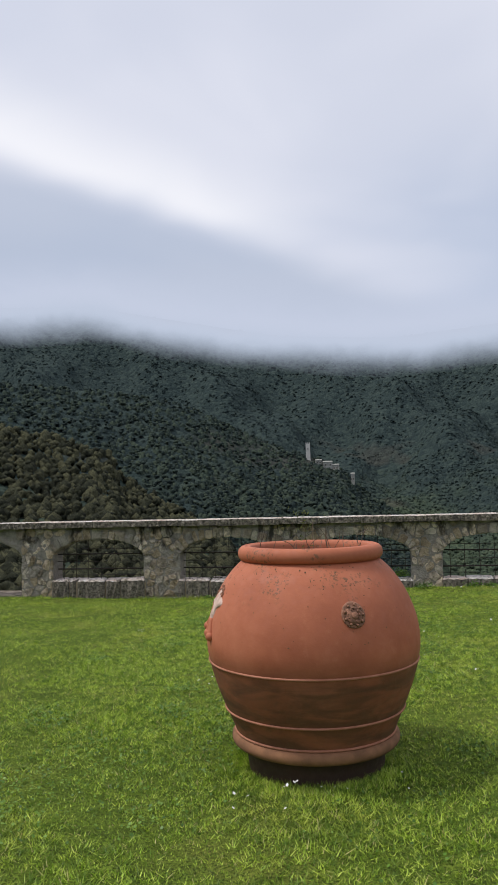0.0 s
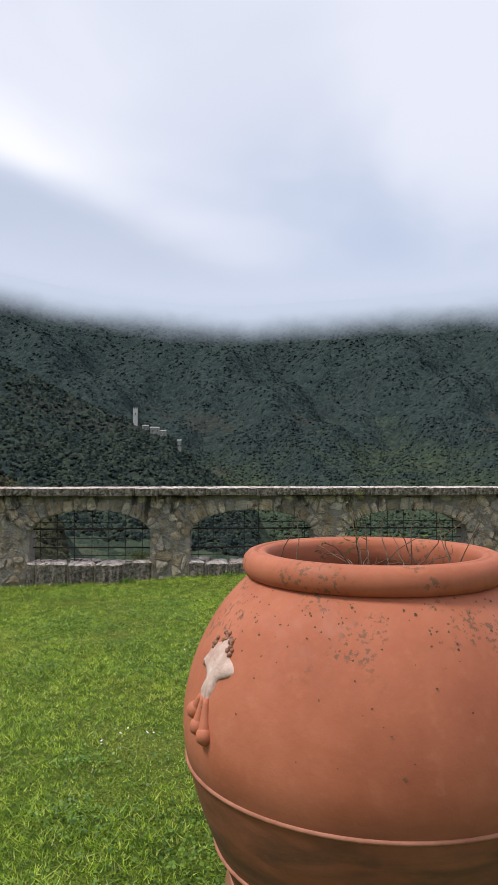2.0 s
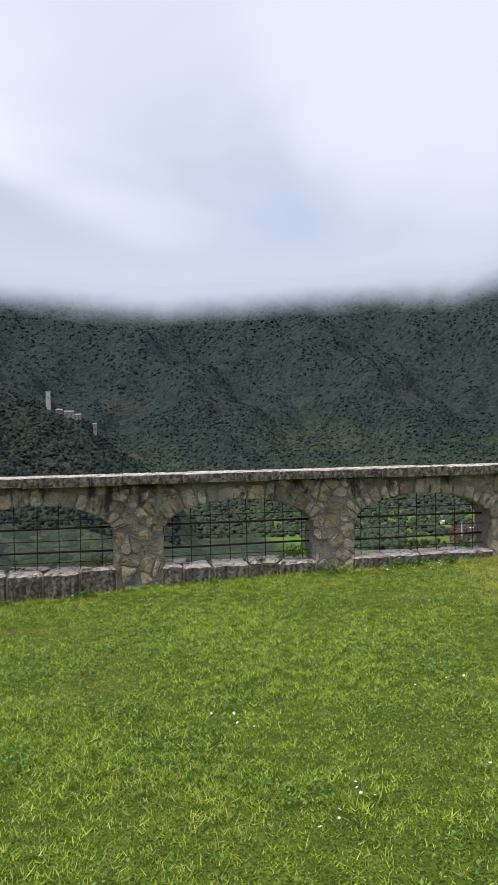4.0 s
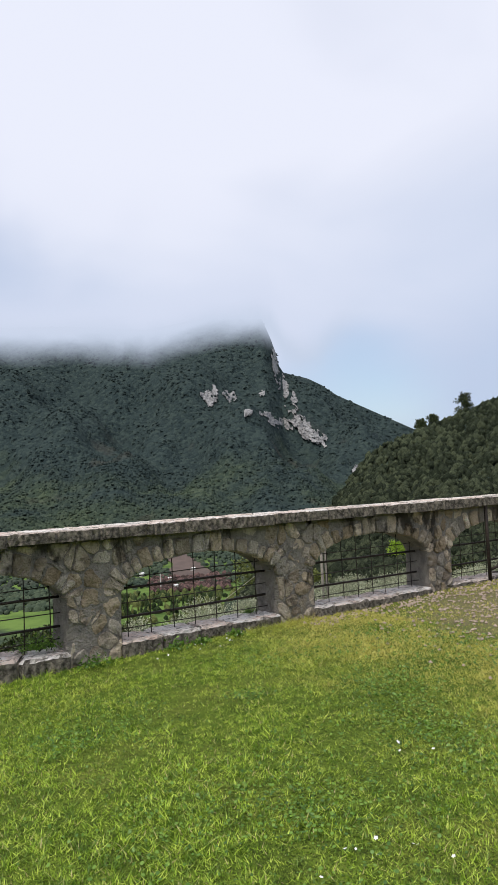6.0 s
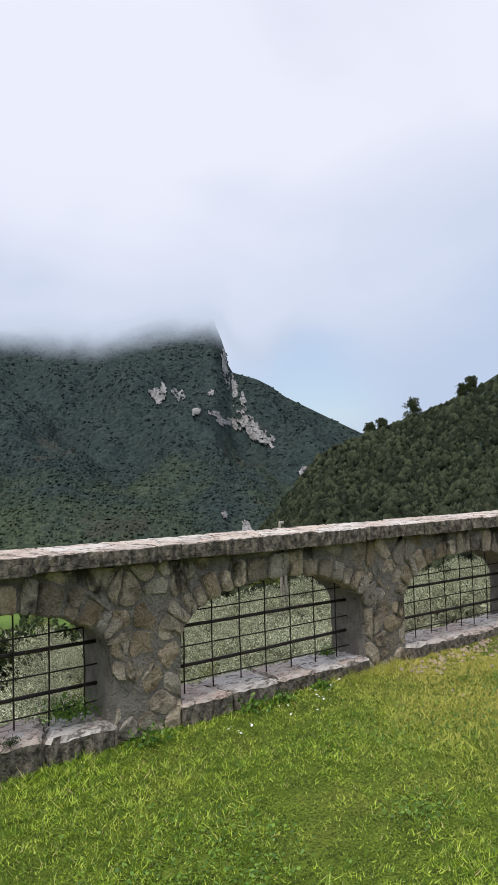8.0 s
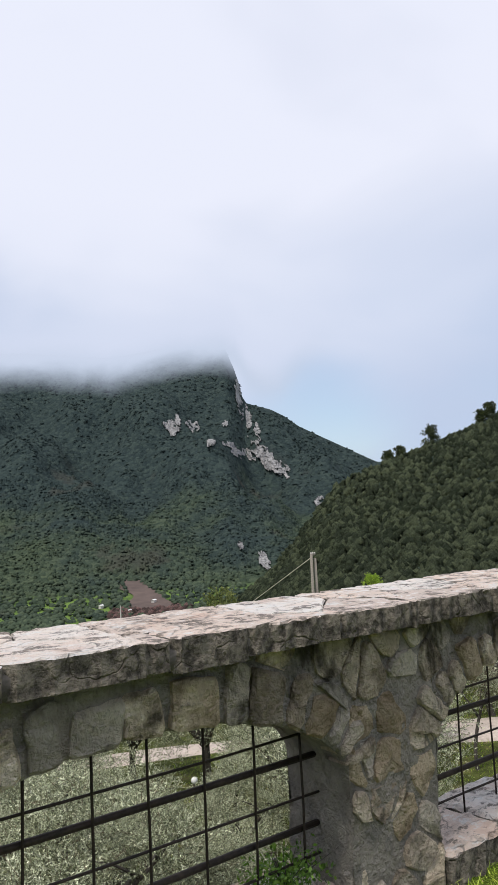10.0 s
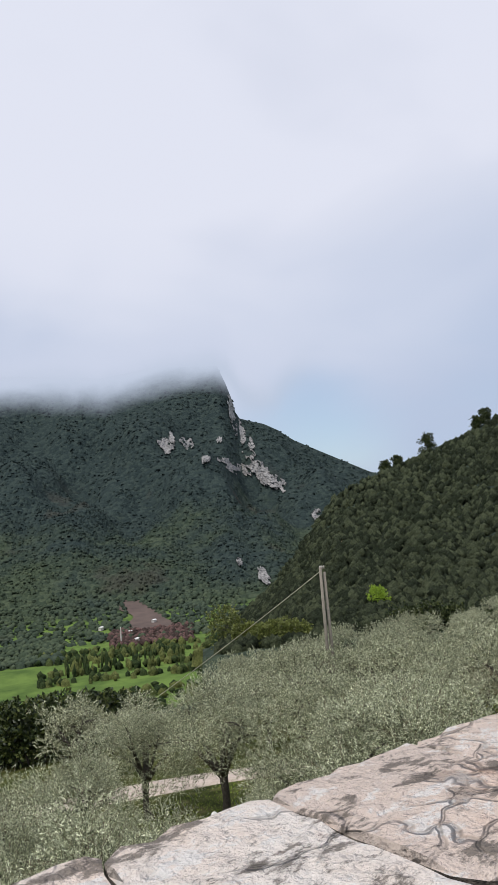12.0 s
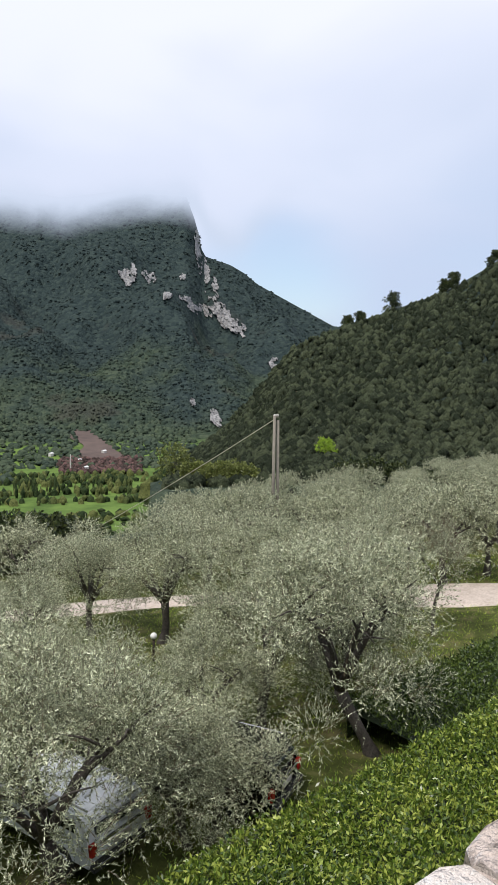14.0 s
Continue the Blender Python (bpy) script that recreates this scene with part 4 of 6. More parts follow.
# ---- grass ----
def grass(name, label, n, x0, x1, y0, y1, height, seed, keep_fn=None):
    rg = np.random.default_rng(seed)
    x, y = rg.uniform(x0, x1, n), rg.uniform(y0, y1, n)
    patch = np.sin(x * 2.1 + 1.3 * np.sin(y * 1.7)) * np.sin(y * 2.6 + np.sin(x * 1.1)) + 0.5 * np.sin(x * 7.3 + y * 3.1) * np.sin(y * 6.1 - x * 2.2)
    ok = (np.hypot(x - JAR[0], y - JAR[1]) > 0.40) & (rg.uniform(0, 1, n) < 0.78 + 0.3 * patch)
    bare = np.hypot((x - 7.3) / 1.5, (y - 10.5) / 1.0) + 0.35 * np.sin(x * 5) * np.sin(y * 6)
    ok &= rg.uniform(0, 1, n) < np.clip(bare * 0.9 + 0.12, 0.4, 1)
    x, y, patch = x[ok], y[ok], patch[ok]
    n = len(x)
    z = lawn_z(x, y) - 0.004
    tufts = np.sin(x * 23 + 3 * np.sin(y * 9)) * np.sin(y * 27 + 2.4 * np.sin(x * 11)) + 0.6 * np.sin(x * 41 + y * 17) * np.sin(y * 38 - x * 13)
    h = 0.62 * height * rg.uniform(0.45, 1.2, n) * (1 + 0.3 * patch) * (1 + 0.42 * np.clip(tufts, -1, 1))
    lean = rg.normal(0, 0.85, (n, 2)) * h[:, None]
    ang = rg.uniform(0, 2 * np.pi, n)
    wd = rg.uniform(0.002, 0.0042, n)
    side = np.stack([np.cos(ang) * wd, np.sin(ang) * wd, np.zeros(n)], -1)
    p0 = np.stack([x, y, z], -1)
    p2 = p0 + np.stack([lean[:, 0], lean[:, 1], h], -1)
    v = np.stack([p0 - side, p0 + side, p2], 1).reshape(-1, 3)
    return tagged(new(name, fast_mesh(name, v, np.arange(3 * n).reshape(-1, 3), M_GRASS)), label, "grass", kind="stuff")


grass("grass", "short green lawn grass with yellowish patches", 640000, -0.8, 5.6, 2.6, 11.66, 0.036, 1)
grass("grass", "short lawn grass towards the parapet", 190000, -6.5, -0.8, 3.0, 11.66, 0.042, 2)
grass("grass", "thin yellowing lawn grass by the gravelly patch", 100000, 5.6, 10.5, 5.5, 11.66, 0.034, 3)
grass("grass_fringe", "longer grass blades along the foot of the parapet", 9000, -5.0, 5.0, 11.5, 11.69, 0.075, 4)
rg = np.random.default_rng(9)
a, d = rg.uniform(0, 6.283, 7000), 0.40 + np.abs(rg.normal(0, 0.10, 7000))
tx, ty = JAR[0] + d * np.cos(a), JAR[1] + d * np.sin(a)
tl = rg.uniform(0.02, 0.055, 7000)
base = np.stack([tx, ty, lawn_z(tx, ty) - 0.005], -1)
tip = base + np.stack([rg.normal(0, 0.02, 7000), rg.normal(0, 0.02, 7000), tl], -1)
side = np.stack([np.cos(a + 1.2), np.sin(a + 1.2), 0 * a], -1) * 0.0022
tagged(new("grass_fringe", fast_mesh("grass_fringe", np.stack([base - side, base + side, tip], 1).reshape(-1, 3), np.arange(21000).reshape(-1, 3), M_GRASS)), "longer grass round the foot of the jar", "grass", kind="stuff")


def clover(n, seed):
    rg = np.random.default_rng(seed)
    hubs = np.stack([rg.uniform(-0.6, 5.6, 150), rg.uniform(3.5, 10.8, 150)], -1)
    pick = rg.integers(0, 150, n)
    spread = rg.uniform(0.08, 0.3, 150)[pick]
    x, y = hubs[pick, 0] + rg.normal(0, 1, n) * spread, hubs[pick, 1] + rg.normal(0, 1, n) * spread
    ok = (np.hypot(x - JAR[0], y - JAR[1]) > 0.45) & (y < 11.5)
    x, y = x[ok], y[ok]
    n = len(x)
    c = np.stack([x, y, lawn_z(x, y) + rg.uniform(0.015, 0.05, n)], -1)
    nrm = rg.normal(0, 0.4, (n, 3)) + np.array([0, 0, 1])
    nrm /= np.linalg.norm(nrm, axis=1, keepdims=True)
    u = np.cross(nrm, rg.normal(0, 1, (n, 3)))
    u /= np.linalg.norm(u, axis=1, keepdims=True)
    w_ = np.cross(nrm, u)
    s = rg.uniform(0.004, 0.0095, n)[:, None]
    ring = [c + (u * math.cos(k * math.pi / 3) + w_ * math.sin(k * math.pi / 3)) * s for k in range(6)]
    v = np.stack(ring, 1).reshape(-1, 3)
    tagged(new("clover", fast_mesh("clover", v, np.arange(6 * n).reshape(-1, 6), M_CLOVER)), "dark green clover leaves in the lawn", "clover", kind="stuff")


clover(26000, 12)


def daisies():
    rg = np.random.default_rng(31)
    hubs = np.array([(1.5, 6.9), (2.4, 7.1), (2.9, 6.6), (1.2, 7.8), (3.3, 11.3), (3.8, 11.35), (4.2, 11.45), (0.0, 11.4), (1.7, 4.15), (2.05, 4.2), (1.55, 4.05), (-1.1, 11.5), (2.6, 8.1), (0.9, 6.2), (-0.5, 8.5), (3.4, 8.8)])
    verts, faces = [], []
    for hx, hy in hubs:
        for _ in range(rg.integers(4, 11)):
            x, y = hx + rg.normal(0, 0.14), hy + rg.normal(0, 0.10)
            if y > 11.55 or math.hypot(x - JAR[0], y - JAR[1]) < 0.44:
                continue
            z = float(lawn_z(x, y)) + rg.uniform(0.04, 0.065)
            s = rg.uniform(0.006, 0.011)
            k0 = len(verts)
            tilt = rg.normal(0, 0.35, 2)
            for k in range(10):
                rr = s if k % 2 == 0 else s * 0.62
                cx, cy = rr * math.cos(k * math.pi / 5), rr * math.sin(k * math.pi / 5)
                verts.append((x + cx, y + cy, z + tilt[0] * cx + tilt[1] * cy))
            faces.append(tuple(range(k0, k0 + 10)))
    tagged(new("daisies", fast_mesh("daisies", verts, faces, M_PETAL)), "tiny white daisies scattered in the lawn", "flowers", kind="stuff")


daisies()


def pebbles():
    rg = np.random.default_rng(8)
    n = 1300
    x, y = 7.3 + rg.normal(0, 1.1, n), 10.55 + rg.normal(0, 0.6, n)
    ok = (y < 11.6) & (x > 4.6)
    x, y = x[ok], y[ok]
    extra = np.stack([rg.uniform(4.8, 9, 500), 11.45 + rg.normal(0, 0.1, 500)], -1)
    x, y = np.concatenate([x, extra[:, 0]]), np.minimum(np.concatenate([y, extra[:, 1]]), 11.66)
    n = len(x)
    s = rg.uniform(0.008, 0.024, n)
    octa = np.array([(1, 0, 0), (0, 1, 0), (-1, 0, 0), (0, -1, 0), (0, 0, 0.75), (0, 0, -0.5)])
    v = octa[None] * s[:, None, None] * rg.uniform(0.65, 1.3, (n, 6, 1))
    v += np.stack([x, y, lawn_z(x, y) + 0.006], -1)[:, None, :]
    f = np.array([(0, 1, 4), (1, 2, 4), (2, 3, 4), (3, 0, 4), (1, 0, 5), (2, 1, 5), (3, 2, 5), (0, 3, 5)])[None] + (np.arange(n) * 6)[:, None, None]
    tagged(new("pebbles", fast_mesh("pebbles", v.reshape(-1, 3), f.reshape(-1, 3), M_PEBBLE)), "loose pale pebbles on a bare patch of lawn", "gravel", kind="stuff")


pebbles()


# ---- things on the hills ----
def land_at(az, el, r0, r1):
    """Distance at which the land first reaches an elevation seen from the viewpoint."""
    r = np.linspace(r0, r1, 1500)
    e = np.degrees(np.arctan2(terrain_z(np.full_like(r, az), r) - 1.46, r))
    k = np.argmax(e >= el)
    return float(r[k]) if e[k] >= el else float(r[np.argmax(e)])


def rock_outcrop(az, el, half_w, half_h, slope, mat, r0, r1, proud, label, seed):
    """A jagged bare cliff standing out of the wooded slope."""
    rg = random.Random(seed)
    half_w, half_h = half_w * 1.1, half_h * 1.1
    nu, nv = max(8, int(half_w * 23)), max(8, int(half_h * 23))
    bm = bmesh.new()
    grid = {}
    for i in range(nu + 1):
        for j in range(nv + 1):
            u, v = 2 * i / nu - 1, 2 * j / nv - 1
            a, e = az + u * half_w, el + v * half_h + slope * u * half_w
            q = u * u + v * v + 1.1 * noise.noise(Vector((a * 2.2, e * 2.2, seed)))
            q += 0.5 * noise.noise(Vector((a * 6, e * 6, seed)))
            q += 0.75 * noise.noise(Vector((a * 13, e * 9, seed + 5)))
            if q > 0.9:
                continue
            r = land_at(a, e, r0, r1) - proud * (0.5 + 0.9 * noise.noise(Vector((a * 7, e * 5, 3.0))) + 0.5 * rg.random()) - proud * 0.4
            grid[i, j] = bm.verts.new(tuple(polar_xyz(a + rg.uniform(-0.3, 0.3) * half_w / nu, r, 1.46 + r * math.tan(radians(e)))))
    back = {}
    for key, vert in grid.items():
        d = Vector((vert.co.x - OX, vert.co.y - OY, 0)).normalized()
        back[key] = bm.verts.new(vert.co + d * proud * 4)
    cells_ = [(i, j) for (i, j) in grid if all(k in grid for k in ((i + 1, j), (i, j + 1), (i + 1, j + 1)))]
    filled = set(cells_)
    for i, j in cells_:
        loop = [(i, j), (i + 1, j), (i + 1, j + 1), (i, j + 1)]
        bm.faces.new([grid[k] for k in loop])
        for (p, q), other in zip(zip(loop, loop[1:] + loop[:1]), ((i, j - 1), (i + 1, j), (i, j + 1), (i - 1, j))):
            if other not in filled:
                bm.faces.new((grid[q], grid[p], back[p], back[q]))
    for vert in [v for v in bm.verts if not v.link_faces]:
        bm.verts.remove(vert)
    if not bm.faces:
        bm.free()
        return
    tagged(new("rock_outcrop", bm_mesh("rock_outcrop", bm, mat)), label, "cliff", group="cliffs on the mountain")


for i, (az, el, hw, hh, sl) in enumerate(((30.7, 7.0, 0.62, 0.62, -0.3), (31.2, 7.6, 0.3, 0.4, -1.0), (32.35, 7.1, 0.6, 0.55, -0.2), (36.05, 9.3, 0.3, 1.2, -1.5), (36.7, 7.6, 0.42, 0.95, -1.0), (37.5, 6.5, 0.3, 0.6, -1.2), (33.7, 5.75, 0.4, 0.4, 0.0), (35.5, 5.2, 0.75, 0.45, -0.6), (36.6, 4.8, 0.6, 0.5, -0.6), (38.1, 4.35, 1.3, 0.85, -0.75), (39.4, 3.3, 0.6, 0.5, -0.5), (37.6, -3.7, 0.55, 0.65, -1.0), (35.8, -2.5, 0.3, 0.35, -0.5), (42.25, 0.5, 0.45, 0.8, -0.7), (35.0, 7.3, 0.3, 0.3, 0.0))):
    rock_outcrop(az, el, hw, hh, sl, M_CLIFF, 700, 1500, 7.0, "pale grey limestone cliff on the wooded mountainside", i)
rock_outcrop(43.75, -0.75, 0.5, 0.7, -0.3, M_OCHRE_CLIFF, 110, 272, 1.6, "ochre rock face at the edge of the wooded hill", 40)
rock_outcrop(43.0, -1.9, 0.22, 0.6, -0.2, M_OCHRE_CLIFF, 110, 272, 1.4, "ochre rock face at the edge of the wooded hill", 41)


def hill_place(az, r, dz=0.0):
    return tuple(polar_xyz(az, r, float(terrain_z(az, r)) + dz))


def castle():
    """The ruin on the spur: a tall tower and low walled houses."""
    r = 612.0
    place = hill_place(-5.8, r, -2.0)
    tower = thing("stone_tower", "tall square pale stone tower on the castle hill", "tower", at=place, turn=6)
    h = 1.46 + r * math.tan(radians(4.2)) - place[2]
    bm = bmesh.new()
    add_box(bm, -1.9, 1.9, -1.9, 1.9, 0, h - 1.0)
    part("shaft", bm, M_PLASTER, tower)
    for x in (-1.5, 0, 1.5):
        for y in (-1.55, 1.55):
            bm = bmesh.new()
            add_box(bm, x - 0.42, x + 0.42, y - 0.4, y + 0.4, h - 1.0, h)
            part("battlement", bm, M_PLASTER, tower)
    bm = bmesh.new()
    add_box(bm, -0.35, 0.35, -1.96, -1.88, h * 0.62, h * 0.62 + 1.4)
    part("window", bm, M_SOIL, tower)
    for az, el, wdt, hgt, t in ((-5.0, 2.75, 5, 3.2, 12), (-4.3, 2.6, 8, 4.2, 20), (-3.6, 2.35, 5, 3.0, -8), (-2.3, 1.6, 3.0, 4.2, 0)):
        place = hill_place(az, 606, -1.5)
        hh = max(3.0, 1.46 + 606 * math.tan(radians(el)) - place[2])
        house = thing("village_house", "small pale stone house with a low roof on the castle hill", "house", group="houses on the castle hill", at=place, turn=t)
        bm = bmesh.new()
        add_box(bm, -wdt / 2, wdt / 2, -2.2, 2.2, 0, hh)
        part("wall", bm, M_RUIN, house)
        bm = bmesh.new()
        a_, b_ = wdt / 2 + 0.3, 2.6
        v = [bm.verts.new(p) for p in ((-a_, -b_, hh), (a_, -b_, hh), (a_, b_, hh), (-a_, b_, hh), (-a_, 0, hh + 1.0), (a_, 0, hh + 1.0))]
        for f in ((0, 1, 5, 4), (2, 3, 4, 5), (0, 4, 3), (1, 2, 5), (3, 2, 1, 0)):
            bm.faces.new([v[k] for k in f])
        part("roof", bm, M_RUIN, house)
        for x in (-wdt / 4, wdt / 4):
            bm = bmesh.new()
            add_box(bm, x - 0.4, x + 0.4, -2.26, -2.18, hh * 0.5, hh * 0.5 + 1.1)
            part("window", bm, M_SOIL, house)


castle()

# ---- valley: fields, hedgerows, poplars, bare earth ----
rng = np.random.default_rng(77)
n = 190
a = np.concatenate([rng.uniform(20, 33, n), rng.uniform(22, 31, n // 2)])
rows = np.array([405.0, 432.0, 468.0, 500.0])
r = np.concatenate([rows[rng.integers(0, 4, n)] + rng.normal(0, 3, n), rng.uniform(440, 505, n // 2)])
crown_field("hedgerow_trees", "rows of small trees between the valley fields", a, r, rng.uniform(1.4, 3.2, len(a)), M_VALLEY_TREE, 1.3)
n = 70
a, r = np.concatenate([rng.uniform(22, 25.5, n // 2), rng.uniform(26.5, 31, n // 2)]), rng.uniform(418, 470, n)
crown_field("poplars", "slender dark green poplars in the valley", a, r, rng.uniform(1.0, 1.6, n), M_VALLEY_TREE, 4.2)
n = 420
a, r = rng.uniform(25.5, 31.8, n), rng.uniform(505, 575, n)
crown_field("bare_trees", "brownish leafless trees below the bare earth slope", a, r, rng.uniform(1.6, 3.4, n), M_BROWN_TREE, 1.0)
n = 2600
a, r = rng.uniform(5, 36, n), rng.uniform(535, 720, n)
g = np.clip((r - 545) / 160, 0, 1)
keep = np.abs(a - (28.6 - 1.5 * g + 0.8 * (1 - g))) > 0.5 * (1.0 + 3.2 * (1 - g))
keep |= (r > 705) | (r < 545)
crown_field("valley_edge_woods", "mixed lighter woods along the foot of the mountain", a[keep], r[keep], rng.uniform(1.8, 3.8, keep.sum()), M_FAR_WOOD, 0.8)
n = 900
a, r = rng.uniform(10, 34, n), rng.uniform(240, 372, n)
crown_field("valley_side_woods", "mixed green trees on the slope down to the fields", a, r, rng.uniform(1.6, 3.4, n), M_VALLEY_TREE)
n = 500
a, r = rng.uniform(14, 22, n), rng.uniform(470, 560, n)
crown_field("valley_edge_woods", "dark woods beside the valley fields", a, r, rng.uniform(2.0, 4.0, n), M_FAR_WOOD)

ga, gr = np.meshgrid(np.linspace(0, 1, 24), np.linspace(0, 1, 24))
ra = 28.6 + (ga - 0.5) * (1.0 + 3.4 * (1 - gr)) - 1.5 * gr + 0.8 * (1 - gr) + 0.5 * np.sin(gr * 9) * (ga - 0.5) + 0.25 * np.sin(gr * 14)
rr = 545 + 160 * gr + 8 * np.sin(ga * 7)
verts = polar_xyz(ra, rr, terrain_z(ra, rr) + 0.8).reshape(-1, 3)
idx = np.arange(len(verts)).reshape(ga.shape)
quads = np.stack([idx[:-1, :-1], idx[:-1, 1:], idx[1:, 1:], idx[1:, :-1]], -1).reshape(-1, 4)
tagged(new("ground_bare_earth", fast_mesh("ground_bare_earth", verts, quads, M_BARE, True)), "bare reddish earth slope at the foot of the mountain", "earth", kind="structure")

mast = thing("pale_mast", "thin pale mast standing beside the bare earth", "mast", at=hill_place(26.35, 528, -0.3))
bm = bmesh.new()
add_tube(bm, [(0, 0, 0), (0, 0, 11.5)], [0.5, 0.35], 8)
part("shaft", bm, M_PLASTER, mast)
for az, r in ((27.5, 525), (27.0, 560), (24.9, 590), (28.9, 600)):
    shed = thing("valley_shed", "tiny white-roofed shed among the valley trees", "shed", group="sheds in the valley", at=hill_place(az, r, 0.2), turn=30)
    bm = bmesh.new()
    add_box(bm, -2.0, 2.0, -1.2, 1.2, 0, 2.4)
    part("wall", bm, M_PLASTER, shed)
    bm = bmesh.new()
    v = [bm.verts.new(p) for p in ((-2.2, -1.4, 2.4), (2.2, -1.4, 2.4), (2.2, 1.4, 2.4), (-2.2, 1.4, 2.4), (-2.2, 0, 3.1), (2.2, 0, 3.1))]
    for f in ((0, 1, 5, 4), (2, 3, 4, 5), (0, 4, 3), (1, 2, 5), (3, 2, 1, 0)):
        bm.faces.new([v[k] for k in f])
    part("roof", bm, M_PETAL, shed)


# ---- trees ----
def leaf_cloud(rg, blobs, shoots, per, shoot_len):
    """Places of leaves on shoots that grow outward from round masses of twigs; returns places and the shoots' directions."""
    w_ = np.array([b[3] ** 2 for b in blobs])
    pick = rg.choice(len(blobs), shoots, p=w_ / w_.sum())
    b = np.array(blobs)[pick]
    d = rg.normal(0, 1, (shoots, 3))
    d[:, 2] += 0.25
    d /= np.linalg.norm(d, axis=1, keepdims=True)
    start = b[:, :3] + d * (b[:, 3] * rg.uniform(0.35, 0.98, shoots) ** 0.7)[:, None] * np.array([1, 1, 0.85])
    out = d * 0.6 + rg.normal(0, 0.45, (shoots, 3)) + np.array([0, 0, 0.45])
    out /= np.linalg.norm(out, axis=1, keepdims=True)
    t = np.tile(np.linspace(0.05, 1, per), (shoots, 1)) * (shoot_len * rg.uniform(0.5, 1.3, shoots))[:, None]
    c = start[:, None, :] + out[:, None, :] * t[:, :, None]
    c[:, :, 2] -= 0.25 * t ** 2 / shoot_len
    return start, out, c.reshape(-1, 3), np.repeat(out, per, axis=0)


def shoot_leaves(c, along, length, ratio, rg, narrow=False):
    n = len(c)
    d = along * 0.7 + rg.normal(0, 0.55, (n, 3))
    d /= np.linalg.norm(d, axis=1, keepdims=True)
    e = np.cross(d, rg.normal(0, 1, (n, 3)))
    e /= np.linalg.norm(e, axis=1, keepdims=True) + 1e-9
    ln = (length * rg.uniform(0.7, 1.3, n))[:, None]
    if narrow:
        v = np.stack([c + e * ln * ratio, c - e * ln * ratio, c + d * ln], 1)
        return v.reshape(-1, 3), np.arange(3 * n).reshape(-1, 3)
    v = np.stack([c, c + d * ln * 0.5 + e * ln * ratio, c + d * ln, c + d * ln * 0.5 - e * ln * ratio], 1)
    return v.reshape(-1, 3), np.arange(4 * n).reshape(-1, 4)


